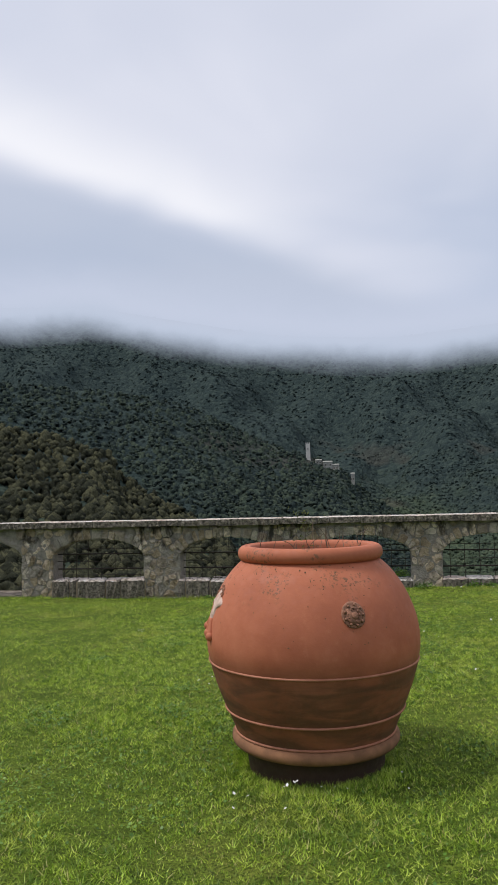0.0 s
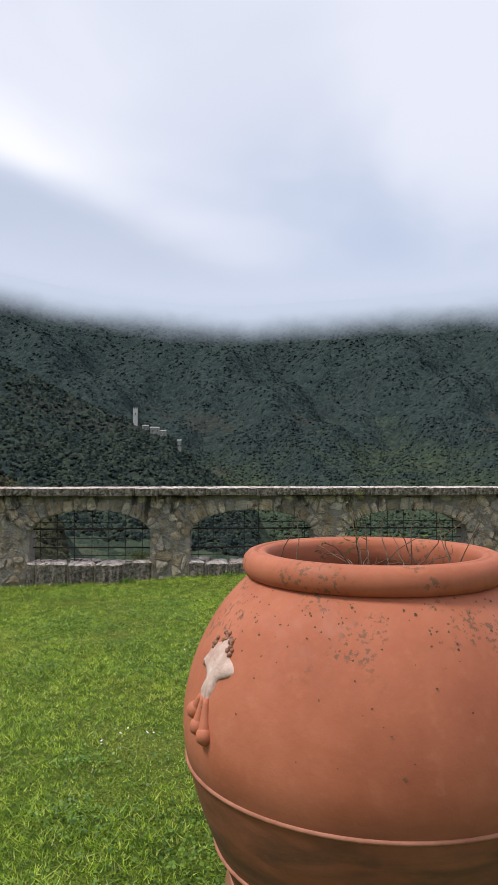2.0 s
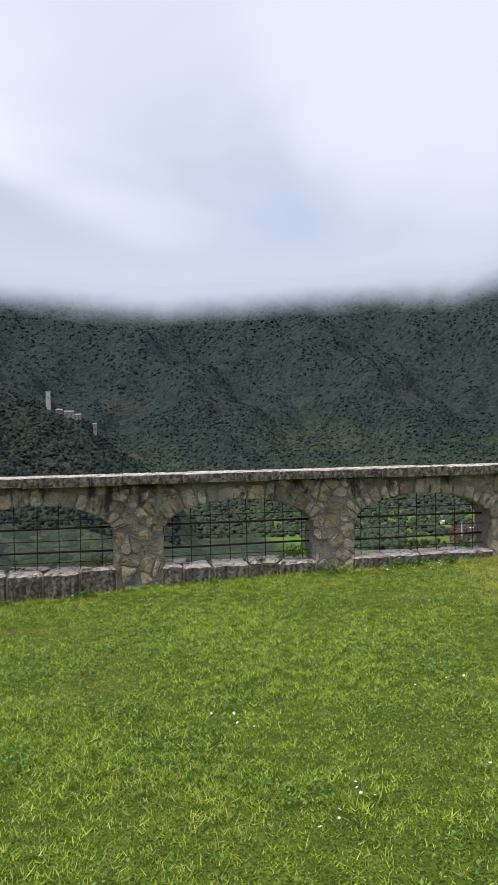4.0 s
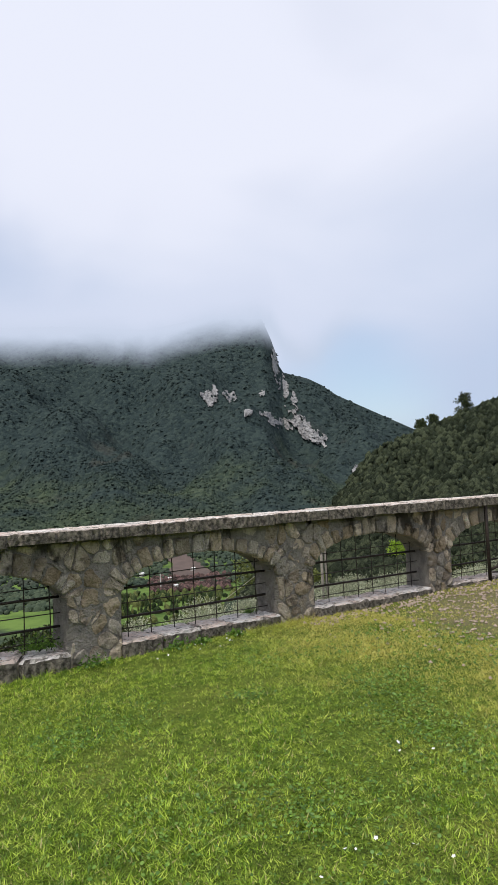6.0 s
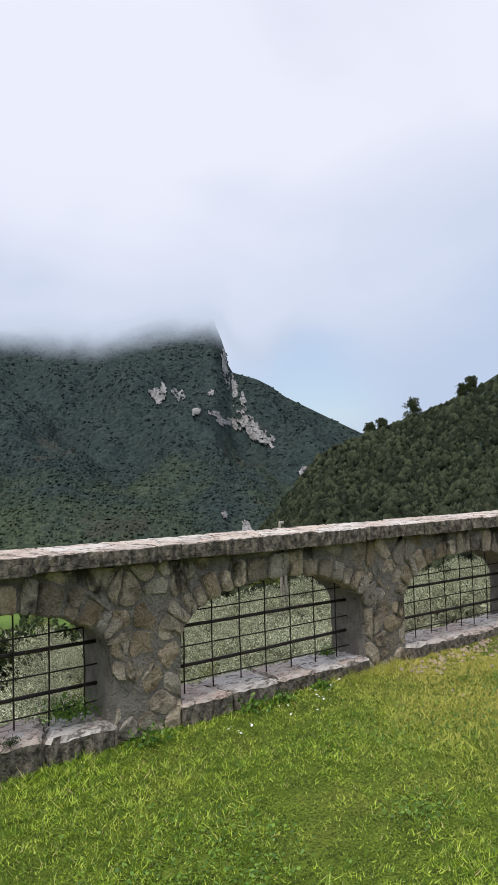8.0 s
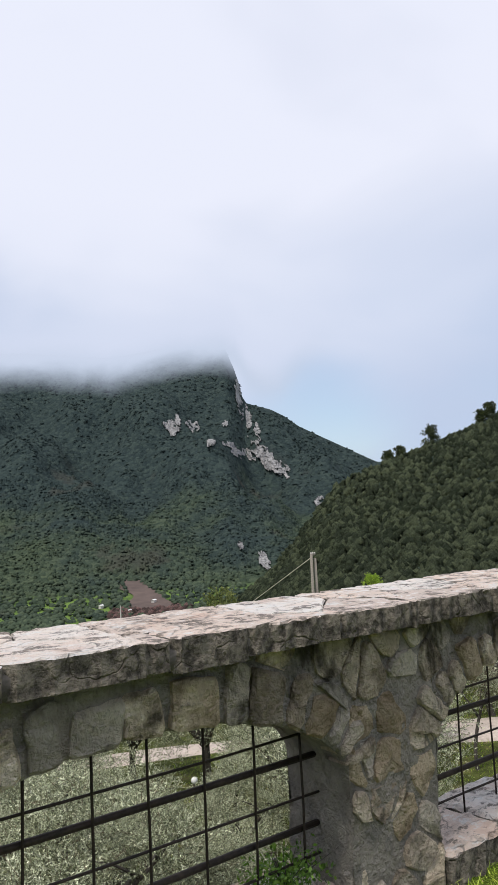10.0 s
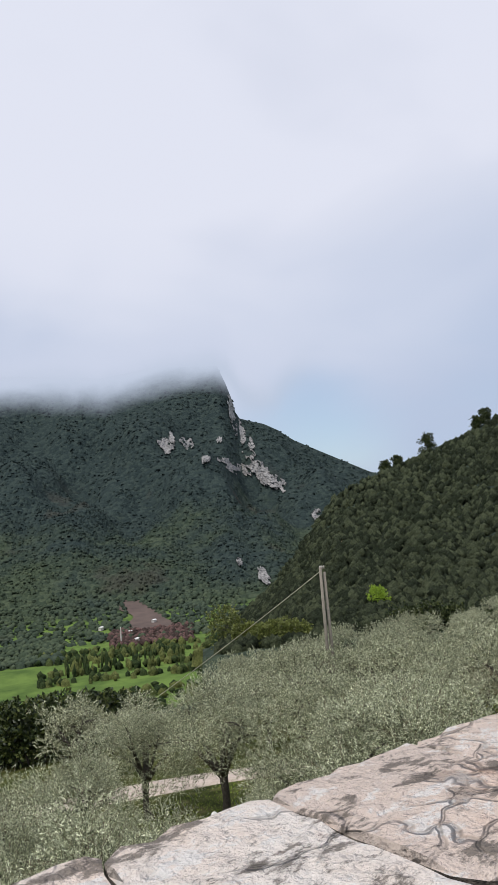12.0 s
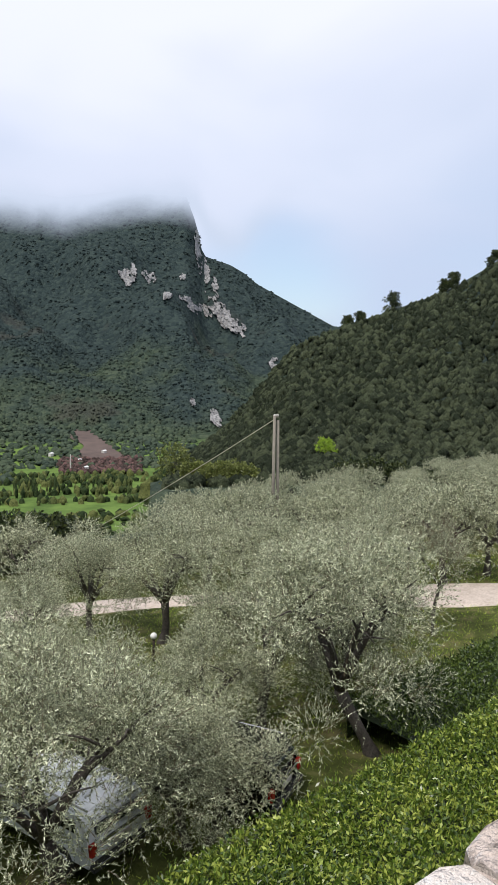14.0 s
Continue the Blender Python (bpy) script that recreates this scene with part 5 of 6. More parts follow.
def olive_tree(seed, height, spread, lean, leaves, leaf, young=False):
    rg = np.random.default_rng(seed)
    tree = thing("olive_tree", "silver-green olive tree with a dark gnarled trunk" if not young else "young slender olive tree with a thin trunk", "tree", group="olive trees of the grove")
    fork = height * (0.3 if not young else 0.42)
    thick = 0.15 if not young else 0.06
    bm = bmesh.new()
    pts, rad = [], []
    for k in range(9):
        t = k / 8
        pts.append((lean[0] * t + 0.05 * math.sin(4 * t + seed), lean[1] * t + 0.05 * math.cos(5 * t + seed), -0.3 + (fork + 0.3) * t))
        rad.append(thick * (1.45 - 0.55 * min(1, t * 3) - 0.15 * t) * (1 + 0.12 * math.sin(7 * t + seed)))
    add_tube(bm, pts, rad, 9)
    part("trunk", bm, M_BARK, tree, smooth=True)
    blobs = []
    count = 6 if not young else 3
    top = Vector(pts[-1])
    for i in range(count):
        a = 2 * math.pi * i / count + rg.uniform(-0.4, 0.4)
        reach = spread * rg.uniform(0.55, 0.8)
        end = top + Vector((math.cos(a) * reach, math.sin(a) * reach, (height - fork) * rg.uniform(0.35, 0.72)))
        mid = top.lerp(end, 0.5) + Vector((rg.normal(0, 0.12), rg.normal(0, 0.12), 0.18))
        bm = bmesh.new()
        add_tube(bm, [tuple(top - Vector((0, 0, 0.08))), tuple(top.lerp(mid, 0.5)), tuple(mid), tuple(mid.lerp(end, 0.6)), tuple(end)], [thick * 0.6, thick * 0.48, thick * 0.36, thick * 0.22, 0.012], 6)
        for _ in range(5):
            s = mid.lerp(end, rg.uniform(0.0, 1.0))
            e = s + Vector((rg.normal(0, 0.45), rg.normal(0, 0.45), rg.uniform(-0.1, 0.7))) * spread * 0.45
            add_tube(bm, [tuple(s), tuple(s.lerp(e, 0.5) + Vector((0, 0, 0.06))), tuple(e)], [thick * 0.2, thick * 0.13, 0.006], 5)
        part("limb", bm, M_BARK, tree, smooth=True)
        for t in (0.35, 0.6, 0.8, 1.0):
            side = Vector((rg.normal(0, 0.22), rg.normal(0, 0.22), rg.uniform(-0.02, 0.3))) * spread
            blobs.append((*(mid.lerp(end, t) + side), spread * rg.uniform(0.2, 0.32)))
        low = end + Vector((math.cos(a) * spread * 0.2, math.sin(a) * spread * 0.2, -(0.25 + 0.6 * rg.random()) * (height - fork) * 0.5))
        blobs.append((*low, spread * rg.uniform(0.2, 0.3)))
        if not young:
            hang = top + Vector((math.cos(a + 0.5) * spread * 0.72, math.sin(a + 0.5) * spread * 0.72, (height - fork) * rg.uniform(-0.12, 0.3)))
            blobs.append((*hang, spread * rg.uniform(0.22, 0.3)))
        blobs.append((*(top.lerp(end, 0.75) + Vector((0, 0, (height - fork) * rg.uniform(0.2, 0.38)))), spread * rg.uniform(0.22, 0.32)))
    blobs.append((top.x, top.y, top.z + (height - fork) * 0.62, spread * 0.4))
    blobs.append((top.x + 0.2, top.y, top.z + (height - fork) * 0.85, spread * 0.28))
    per = 20
    shoots = leaves // per
    start, out, c, along = leaf_cloud(rg, blobs, shoots, per, 0.42)
    v, f = shoot_leaves(c, along, leaf, 0.15, rg, True)
    tagged(child("crown", fast_mesh("crown", v, f, M_OLIVE), tree, "crown of narrow grey-green leaves"), kind="stuff")
    # thin twigs that carry the leaves
    pick = rg.choice(shoots, min(shoots, 700), replace=False)
    s0, s1 = start[pick], start[pick] + out[pick] * 0.45
    w1 = np.cross(out[pick], rg.normal(0, 1, (len(pick), 3)))
    w1 /= np.linalg.norm(w1, axis=1, keepdims=True)
    w2 = np.cross(out[pick], w1)
    tv = np.stack([s0 + w1 * 0.005, s0 - w1 * 0.0025 + w2 * 0.0043, s0 - w1 * 0.0025 - w2 * 0.0043, s1], 1).reshape(-1, 3)
    tf = (np.array([(0, 1, 3), (1, 2, 3), (2, 0, 3)])[None] + (np.arange(len(pick)) * 4)[:, None, None]).reshape(-1, 3)
    tagged(child("twig_mass", fast_mesh("twig_mass", tv, tf, M_TWIG), tree), kind="stuff")
    return tree


KINDS = [olive_tree(101, 4.3, 1.95, (0.15, -0.1), 74000, 0.052), olive_tree(102, 4.4, 1.95, (-0.5, 0.42), 76000, 0.052), olive_tree(103, 4.0, 1.85, (0.1, 0.2), 70000, 0.052), olive_tree(104, 3.6, 0.8, (0.05, -0.1), 13000, 0.05, True), olive_tree(105, 4.3, 2.0, (0.2, 0.1), 20000, 0.1), olive_tree(106, 4.0, 1.9, (-0.2, 0.1), 19000, 0.1)]
ROAD = [(-30, 52), (-8, 45), (3, 40), (9, 38.2), (12, 36.6), (16.6, 33.6), (20, 29.2), (22, 26.6), (24.2, 24.6), (28, 21.5), (40, 14)]


def road_gap(x, y):
    best = 99.0
    for (x0, y0), (x1, y1) in zip(ROAD, ROAD[1:]):
        t = max(0.0, min(1.0, ((x - x0) * (x1 - x0) + (y - y0) * (y1 - y0)) / ((x1 - x0) ** 2 + (y1 - y0) ** 2)))
        best = min(best, math.hypot(x - x0 - t * (x1 - x0), y - y0 - t * (y1 - y0)))
    return best


def plant(kind, x, y, turn=0.0, size=1.0):
    x, y = lower(x, y)
    size *= 1.3
    z = float(grove_z(np.float64(x), np.float64(y)))
    return copy_thing(KINDS[kind], pose(x, y, z, 0, 0, turn) @ Matrix.Scale(size, 4))


# trees whose trunks can be told apart stand where they are; the grove behind is planted in rows
OLIVES = [(0, 12.8, 29.2, 40, 1.05), (1, 11.8, 20.3, 0, 1.05), (2, 5.4, 20.4, 120, 1.0), (3, 18.4, 23.7, 0, 1.05), (2, 7.75, 20.15, 200, 0.62), (0, 15.2, 27.1, 70, 0.98), (2, 19.2, 26.6, 30, 0.92), (0, 12.0, 31.9, 200, 0.92), (4, 12.8, 39.4, 10, 0.85), (0, 7.6, 24.2, 130, 0.68), (2, 10.9, 22.6, 300, 0.92), (0, 14.3, 24.3, 160, 0.92), (4, 24.4, 27.4, 80, 0.95), (5, 26.4, 26.8, 20, 1.0), (0, 4.6, 23.6, 33, 0.85), (2, 7.4, 20.3, 60, 0.6), (2, 8.9, 29.3, 75, 0.8), (4, 24.5, 34.3, 15, 0.9), (5, 23.6, 31.4, 210, 0.9), (4, 27.7, 31.4, 120, 0.9), (5, 19.6, 35.8, 75, 0.85), (2, 5.6, 27.0, 20, 0.85), (5, 33.4, 30.6, 60, 1.0), (2, 13.3, 22.6, 210, 0.85), (0, 16.7, 25.5, 20, 0.85), (2, 9.5, 22.4, 95, 0.68), (0, 6.4, 25.8, 250, 0.75), (0, 3.3, 21.4, 140, 0.9), (2, 7.0, 22.9, 15, 0.62)]
rg = random.Random(4)
for row in range(7):
    for col in range(13):
        x, y = 2 + col * 5.1 + rg.uniform(-0.9, 0.9) + (row % 2) * 2.2, 30.5 + row * 5.2 + rg.uniform(-0.9, 0.9) - col * 0.9
        bearing = math.degrees(math.atan2(x - OX, y - OY))
        if (bearing < 32 and math.hypot(x - OX, y - OY) > 33) or math.hypot(x - OX, y - OY) < 31 or road_gap(x, y) < 2.6 or not 14 < bearing < 66 or math.hypot(x - 26, y - 38.8) < 1.5 or math.hypot(x - 12.6, y - 28.6) < 4 or y < 20:
            continue
        OLIVES.append((4 + rg.randrange(2), x, y, rg.uniform(0, 360), rg.uniform(0.72, 0.95)))
first = {}
for kind, x, y, turn, size in OLIVES:
    if kind in first:
        plant(kind, x, y, turn, size)
    else:
        first[kind] = (x, y, turn, size)
for kind, (x, y, turn, size) in first.items():
    x, y = lower(x, y)
    KINDS[kind].matrix_world = pose(x, y, float(grove_z(np.float64(x), np.float64(y))), 0, 0, turn) @ Matrix.Scale(1.3 * size, 4)

# gravel track through the grove
pts = []
for (x0, y0), (x1, y1) in zip(ROAD, ROAD[1:]):
    k = max(2, int(math.hypot(x1 - x0, y1 - y0) / 0.8))
    pts += [(x0 + (x1 - x0) * i / k, y0 + (y1 - y0) * i / k) for i in range(k)]
pts = [tuple(np.mean(pts[max(0, i - 3):i + 4], axis=0)) for i in range(len(pts))]
rows = []
for i, (x, y) in enumerate(pts):
    dx, dy = np.subtract(pts[min(i + 1, len(pts) - 1)], pts[max(i - 1, 0)])
    ln = math.hypot(dx, dy)
    half = 1.0 + 0.15 * math.sin(i * 0.7) + 0.9 * math.exp(-((x - 22.5) / 1.8) ** 2)
    rows.append([(x - dy / ln * half * s, y + dx / ln * half * s) for s in (-1, -0.9, -0.3, 0.3, 0.9, 1)])
rows = np.array(rows)
rows = np.stack(lower(rows[..., 0], rows[..., 1]), -1)
lift = np.array([-0.05, 0.04, 0.05, 0.05, 0.04, -0.05])[None, :] + 0.03
verts = np.concatenate([rows, (grove_z(rows[..., 0], rows[..., 1]) + lift)[..., None]], -1).reshape(-1, 3)
idx = np.arange(len(verts)).reshape(rows.shape[:2])
quads = np.stack([idx[:-1, :-1], idx[:-1, 1:], idx[1:, 1:], idx[1:, :-1]], -1).reshape(-1, 4)
tagged(new("road_gravel", fast_mesh("road_gravel", verts, quads, M_GRAVEL, True)), "pale gravel track through the olive grove", "track", kind="structure")

# meadow grass under the trees
rgn = np.random.default_rng(55)
n = 60000
x, y = rgn.uniform(0, 30, n), rgn.uniform(16.5, 33, n)
keep = np.array([road_gap(px, py) > 1.3 for px, py in zip(x, y)])
x, y = lower(x[keep], y[keep])
n = len(x)
ang, hh = rgn.uniform(0, 6.283, n), rgn.uniform(0.04, 0.12, n)
p0 = np.stack([x, y, grove_z(x, y) - 0.01], -1)
side = np.stack([np.cos(ang), np.sin(ang), 0 * ang], -1) * 0.011
tip = p0 + np.stack([rgn.normal(0, 0.06, n), rgn.normal(0, 0.06, n), hh], -1)
tagged(new("meadow_grass", fast_mesh("meadow_grass", np.stack([p0 - side, p0 + side, tip], 1).reshape(-1, 3), np.arange(3 * n).reshape(-1, 3), M_GRASS)), "rough meadow grass under the olive trees", "grass", kind="stuff")


# ---- hedge below the wall ----
def hedge(name, label, x0, x1, y0, y1, z0, z1, leaves, mat, length, seed, slope=0.0):
    h = thing(name, label, "hedge", at=(x0, y0, z0))
    rg = np.random.default_rng(seed)
    nx, ny = int((x1 - x0) / 0.3), int((y1 - y0) / 0.3)
    bm = bmesh.new()
    rows = []
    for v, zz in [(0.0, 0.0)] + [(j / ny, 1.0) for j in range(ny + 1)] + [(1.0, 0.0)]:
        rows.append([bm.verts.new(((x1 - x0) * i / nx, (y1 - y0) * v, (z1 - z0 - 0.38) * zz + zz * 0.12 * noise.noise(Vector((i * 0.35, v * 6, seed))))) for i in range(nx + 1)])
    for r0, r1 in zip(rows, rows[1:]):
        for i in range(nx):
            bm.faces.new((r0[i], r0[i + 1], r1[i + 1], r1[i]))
    # one dark sheet under the leaves stands for the hedge's shaded inside
    part("branch_mass", bm, M_EVERGREEN, h, "dark sheet standing in for the shade inside the hedge")
    x, y = rg.uniform(0, x1 - x0, leaves), rg.uniform(-0.15, y1 - y0 + 0.2, leaves)
    bump = 0.09 * np.sin(x * 1.9 + 0.7 * y) * np.sin(y * 2.3) + 0.05 * np.sin(x * 5.1) * np.sin(y * 4.7 + 1)
    z = z1 - z0 - 0.20 + bump + np.abs(rg.normal(0, 0.09, leaves)) - rg.uniform(0, 0.14, leaves)
    edge = rg.uniform(0, 1, leaves) < 0.18
    y = np.where(edge, y1 - y0 + rg.normal(0.05, 0.07, leaves), y)
    z = np.where(edge, (z1 - z0) * rg.uniform(0.2, 1, leaves) - 0.1, z)
    c = np.stack([x, y, z], -1)
    along = rg.normal(0, 0.35, (leaves, 3)) + np.array([0, 0, 0.55])
    v, f = shoot_leaves(c, along, length, 0.2, rg)
    tagged(child("foliage", fast_mesh("foliage", v, f, mat), h, "glossy pointed leaves"), kind="stuff")


hedge("laurel_hedge", "broad clipped laurel hedge with glossy yellow-green leaves below the wall", 2.5, 17.0, 13.4, 18.87, -9.0, -4.76, 190000, M_LAUREL, 0.082, 3)
hedge("dark_hedge", "dark evergreen shrubs beyond the clipped hedge", 16.0, 27.5, 21.0, 24.7, -9.4, -7.5, 30000, M_SHADE_LAUREL, 0.13, 4)


def shrub(name, label, az, r, width, height, count, mat, leaf, seed, group=""):
    """A bush of many leaves on a few stems, on the land at a bearing and distance."""
    rg = np.random.default_rng(seed)
    if r < 90:
        r, width, height, leaf = r * SPREAD, width * SPREAD, height * SPREAD, leaf * 1.15
    place = hill_place(az, r, -0.2)
    s = thing(name, label, "bush", group=group, at=place, turn=-az)
    bm = bmesh.new()
    blobs = []
    for i in range(max(3, int(width * 1.2))):
        x = (i + 0.5) / max(3, int(width * 1.2)) * width - width / 2
        top = height * rg.uniform(0.55, 0.85)
        add_tube(bm, [(x * 0.6, 0, 0), (x * 0.9, 0.1, top * 0.5), (x, rg.normal(0, 0.2), top)], [0.09, 0.06, 0.02], 5)
        blobs.append((x, rg.normal(0, 0.4), top * 0.8, height * 0.42))
        blobs.append((x + rg.normal(0, 0.4), rg.normal(0, 0.4), height * 0.35, height * 0.4))
    part("stem", bm, M_BARK, s)
    _, _, c, along = leaf_cloud(rg, blobs, count // 8, 8, height * 0.12)
    v, f = shoot_leaves(c, along, leaf, 0.28, rg)
    tagged(child("foliage", fast_mesh("foliage", v, f, mat), s), kind="stuff")


shrub("evergreen_bush", "dense dark evergreen bushes at the edge of the grove", 20.5, 39, 4.2, 3.4, 9000, M_EVERGREEN, 0.28, 1)
shrub("evergreen_bush", "dense dark evergreen bushes at the edge of the grove", 25.2, 41, 3.4, 3.0, 8000, M_EVERGREEN, 0.28, 2)
shrub("evergreen_bush", "dense dark evergreen bush behind the olive trees", 16.5, 41, 4.0, 3.4, 7000, M_EVERGREEN, 0.28, 8)
shrub("yellow_bush", "wide yellow-green bush behind the olive trees", 38.8, 74, 4.4, 2.7, 6500, M_YELLOWGREEN, 0.32, 3)
shrub("evergreen_bush", "dark low bush behind the utility pole", 42.3, 66, 2.6, 3.2, 4000, M_EVERGREEN, 0.28, 4)
shrub("lime_tree_bush", "small bright lime-green tree below the wooded hill", 46.3, 86, 0.5, 2.6, 2600, M_LIME, 0.2, 5)
shrub("evergreen_bush", "dark clipped bushes at the top of the grove", 50.0, 72, 6.0, 3.0, 7000, M_EVERGREEN, 0.3, 6)
shrub("evergreen_bush", "dark clipped bushes at the top of the grove", 55.5, 66, 6.0, 3.2, 7000, M_EVERGREEN, 0.3, 7)
shrub("pale_conifer", "pale yellow-green conifer at the valley's edge", 34.4, 135, 1.3, 7.5, 2600, M_YELLOWGREEN, 0.42, 9)
shrub("pale_conifer", "pale yellow-green scrub at the valley's edge", 36.5, 120, 5.0, 3.2, 4500, M_YELLOWGREEN, 0.45, 10)


def ridge_pine(az, el_top, el_low, seed):
    """A pine with layered clumps that stands out on the ridge."""
    rg = np.random.default_rng(seed)
    r = 268.0
    place = hill_place(az, r, -1.6)
    height = max(5.5, 1.46 + r * math.tan(radians(el_top)) - place[2])
    tree = thing("ridge_pine", "dark pine standing out on the ridge of the wooded hill", "tree", group="pines on the ridge", at=place)
    bm = bmesh.new()
    add_tube(bm, [(0, 0, 0), (0.1, 0, height * 0.5), (0.15, 0.1, height * 0.92)], [0.22, 0.16, 0.06], 6)
    part("trunk", bm, M_BARK, tree)
    height *= 0.85
    blobs = [(rg.normal(0, 0.3) * height * (1.3 - t), rg.normal(0, 0.8), height * t, height * rg.uniform(0.10, 0.2)) for t in np.linspace(0.08, 0.92, 20)]
    _, _, c, along = leaf_cloud(rg, blobs, 520, 7, 0.7)
    v, f = shoot_leaves(c, along, 0.55, 0.22, rg)
    tagged(child("crown", fast_mesh("crown", v, f, M_EVERGREEN), tree), kind="stuff")


for i, (az, top, low) in enumerate(((47.9, 4.5, 3.4), (48.9, 4.7, 3.9), (51.4, 6.4, 4.9), (55.0, 7.2, 6.3), (55.8, 7.7, 6.5), (58.4, 9.2, 8.2))):
    ridge_pine(az, top, low, i + 1)


# ---- utility pole and cable ----
def utility_pole():
    x, y = lower(26.0, 38.84)
    top = -1.63
    z = float(grove_z(np.float64(x), np.float64(y)))
    pole = thing("utility_pole", "twin grey wooden utility pole with a cable among the olives", "pole", at=(x, y, z))
    h = top - z
    for dx, low in ((-0.14, 0.0), (0.2, 0.35)):
        bm = bmesh.new()
        add_tube(bm, [(dx + (0.16 if dx > 0 else 0), 0, -0.2), (dx, 0, h - low)], [0.14, 0.10], 10)
        part("post", bm, M_POLE, pole, smooth=True)
    bm = bmesh.new()
    add_tube(bm, [(-0.2, 0, h - 0.1), (0.22, 0, h - 0.1)], 0.05, 8)
    part("crossbar", bm, M_POLE, pole)
    for dx in (-0.16, 0.0, 0.18):
        bm = bmesh.new()
        add_tube(bm, [(dx, 0, h - 0.06), (dx, 0, h + 0.02), (dx, 0, h + 0.1)], [0.05, 0.07, 0.04], 8)
        part("insulator", bm, M_PLASTER, pole, smooth=True)
    end = Vector(tuple(polar_xyz(26.5, 86.0, 1.46 - 86.0 * math.tan(radians(13.2))))) - Vector((x, y, z))
    start = Vector((-0.2, 0, h - 0.3))
    bm = bmesh.new()
    add_tube(bm, [tuple(start.lerp(end, t) - Vector((0, 0, 1.0 * t * (1 - t)))) for t in np.linspace(0, 1, 16)], 0.03, 5)
    part("cable", bm, M_WIRE, pole)


utility_pole()


# ---- garden lamp ----
lamp = thing("garden_lamp", "short dark garden lamp post with a pale globe", "lamp", at=(*lower(11.75, 28.0), float(grove_z(*lower(11.75, 28.0)))))
bm = bmesh.new()
add_tube(bm, [(0, 0, -0.1), (0, 0, 0.85)], 0.045, 8)
part("post", bm, M_IRON, lamp, smooth=True)
bm = bmesh.new()
bmesh.ops.create_uvsphere(bm, u_segments=14, v_segments=10, radius=0.13, matrix=Matrix.Translation((0, 0, 0.97)))
part("globe", bm, M_PETAL, lamp, "pale round globe", True)


# ---- parked cars ----
def paint(name, colour, metal=0.3):
    def build(n):
        a = n.noise(30, 3, 0.5, n.pos)
        return surface(n, n.mix(n.range(a, 0.4, 0.7, 0, 0.25), colour, tuple(min(1.0, c * 1.3 + 0.02) for c in colour)), 0.22, None, Metallic=metal)
    return material(name, build)


M_BLACK = paint("black_car_paint", (0.008, 0.008, 0.009))
M_WHITE = paint("white_car_paint", (0.75, 0.78, 0.82), 0.0)
M_RUBBER = simple("black_rubber", (0.012, 0.012, 0.012), (0.03, 0.03, 0.03), 30, 0.8)
M_CHROME = simple("bright_trim", (0.55, 0.55, 0.56), (0.75, 0.75, 0.76), 20, 0.25, 0.05, 0.9)
M_GLASS = paint("dark_car_glass", (0.015, 0.02, 0.025), 0.0)
M_RED = paint("red_lamp_glass", (0.32, 0.012, 0.01), 0.0)


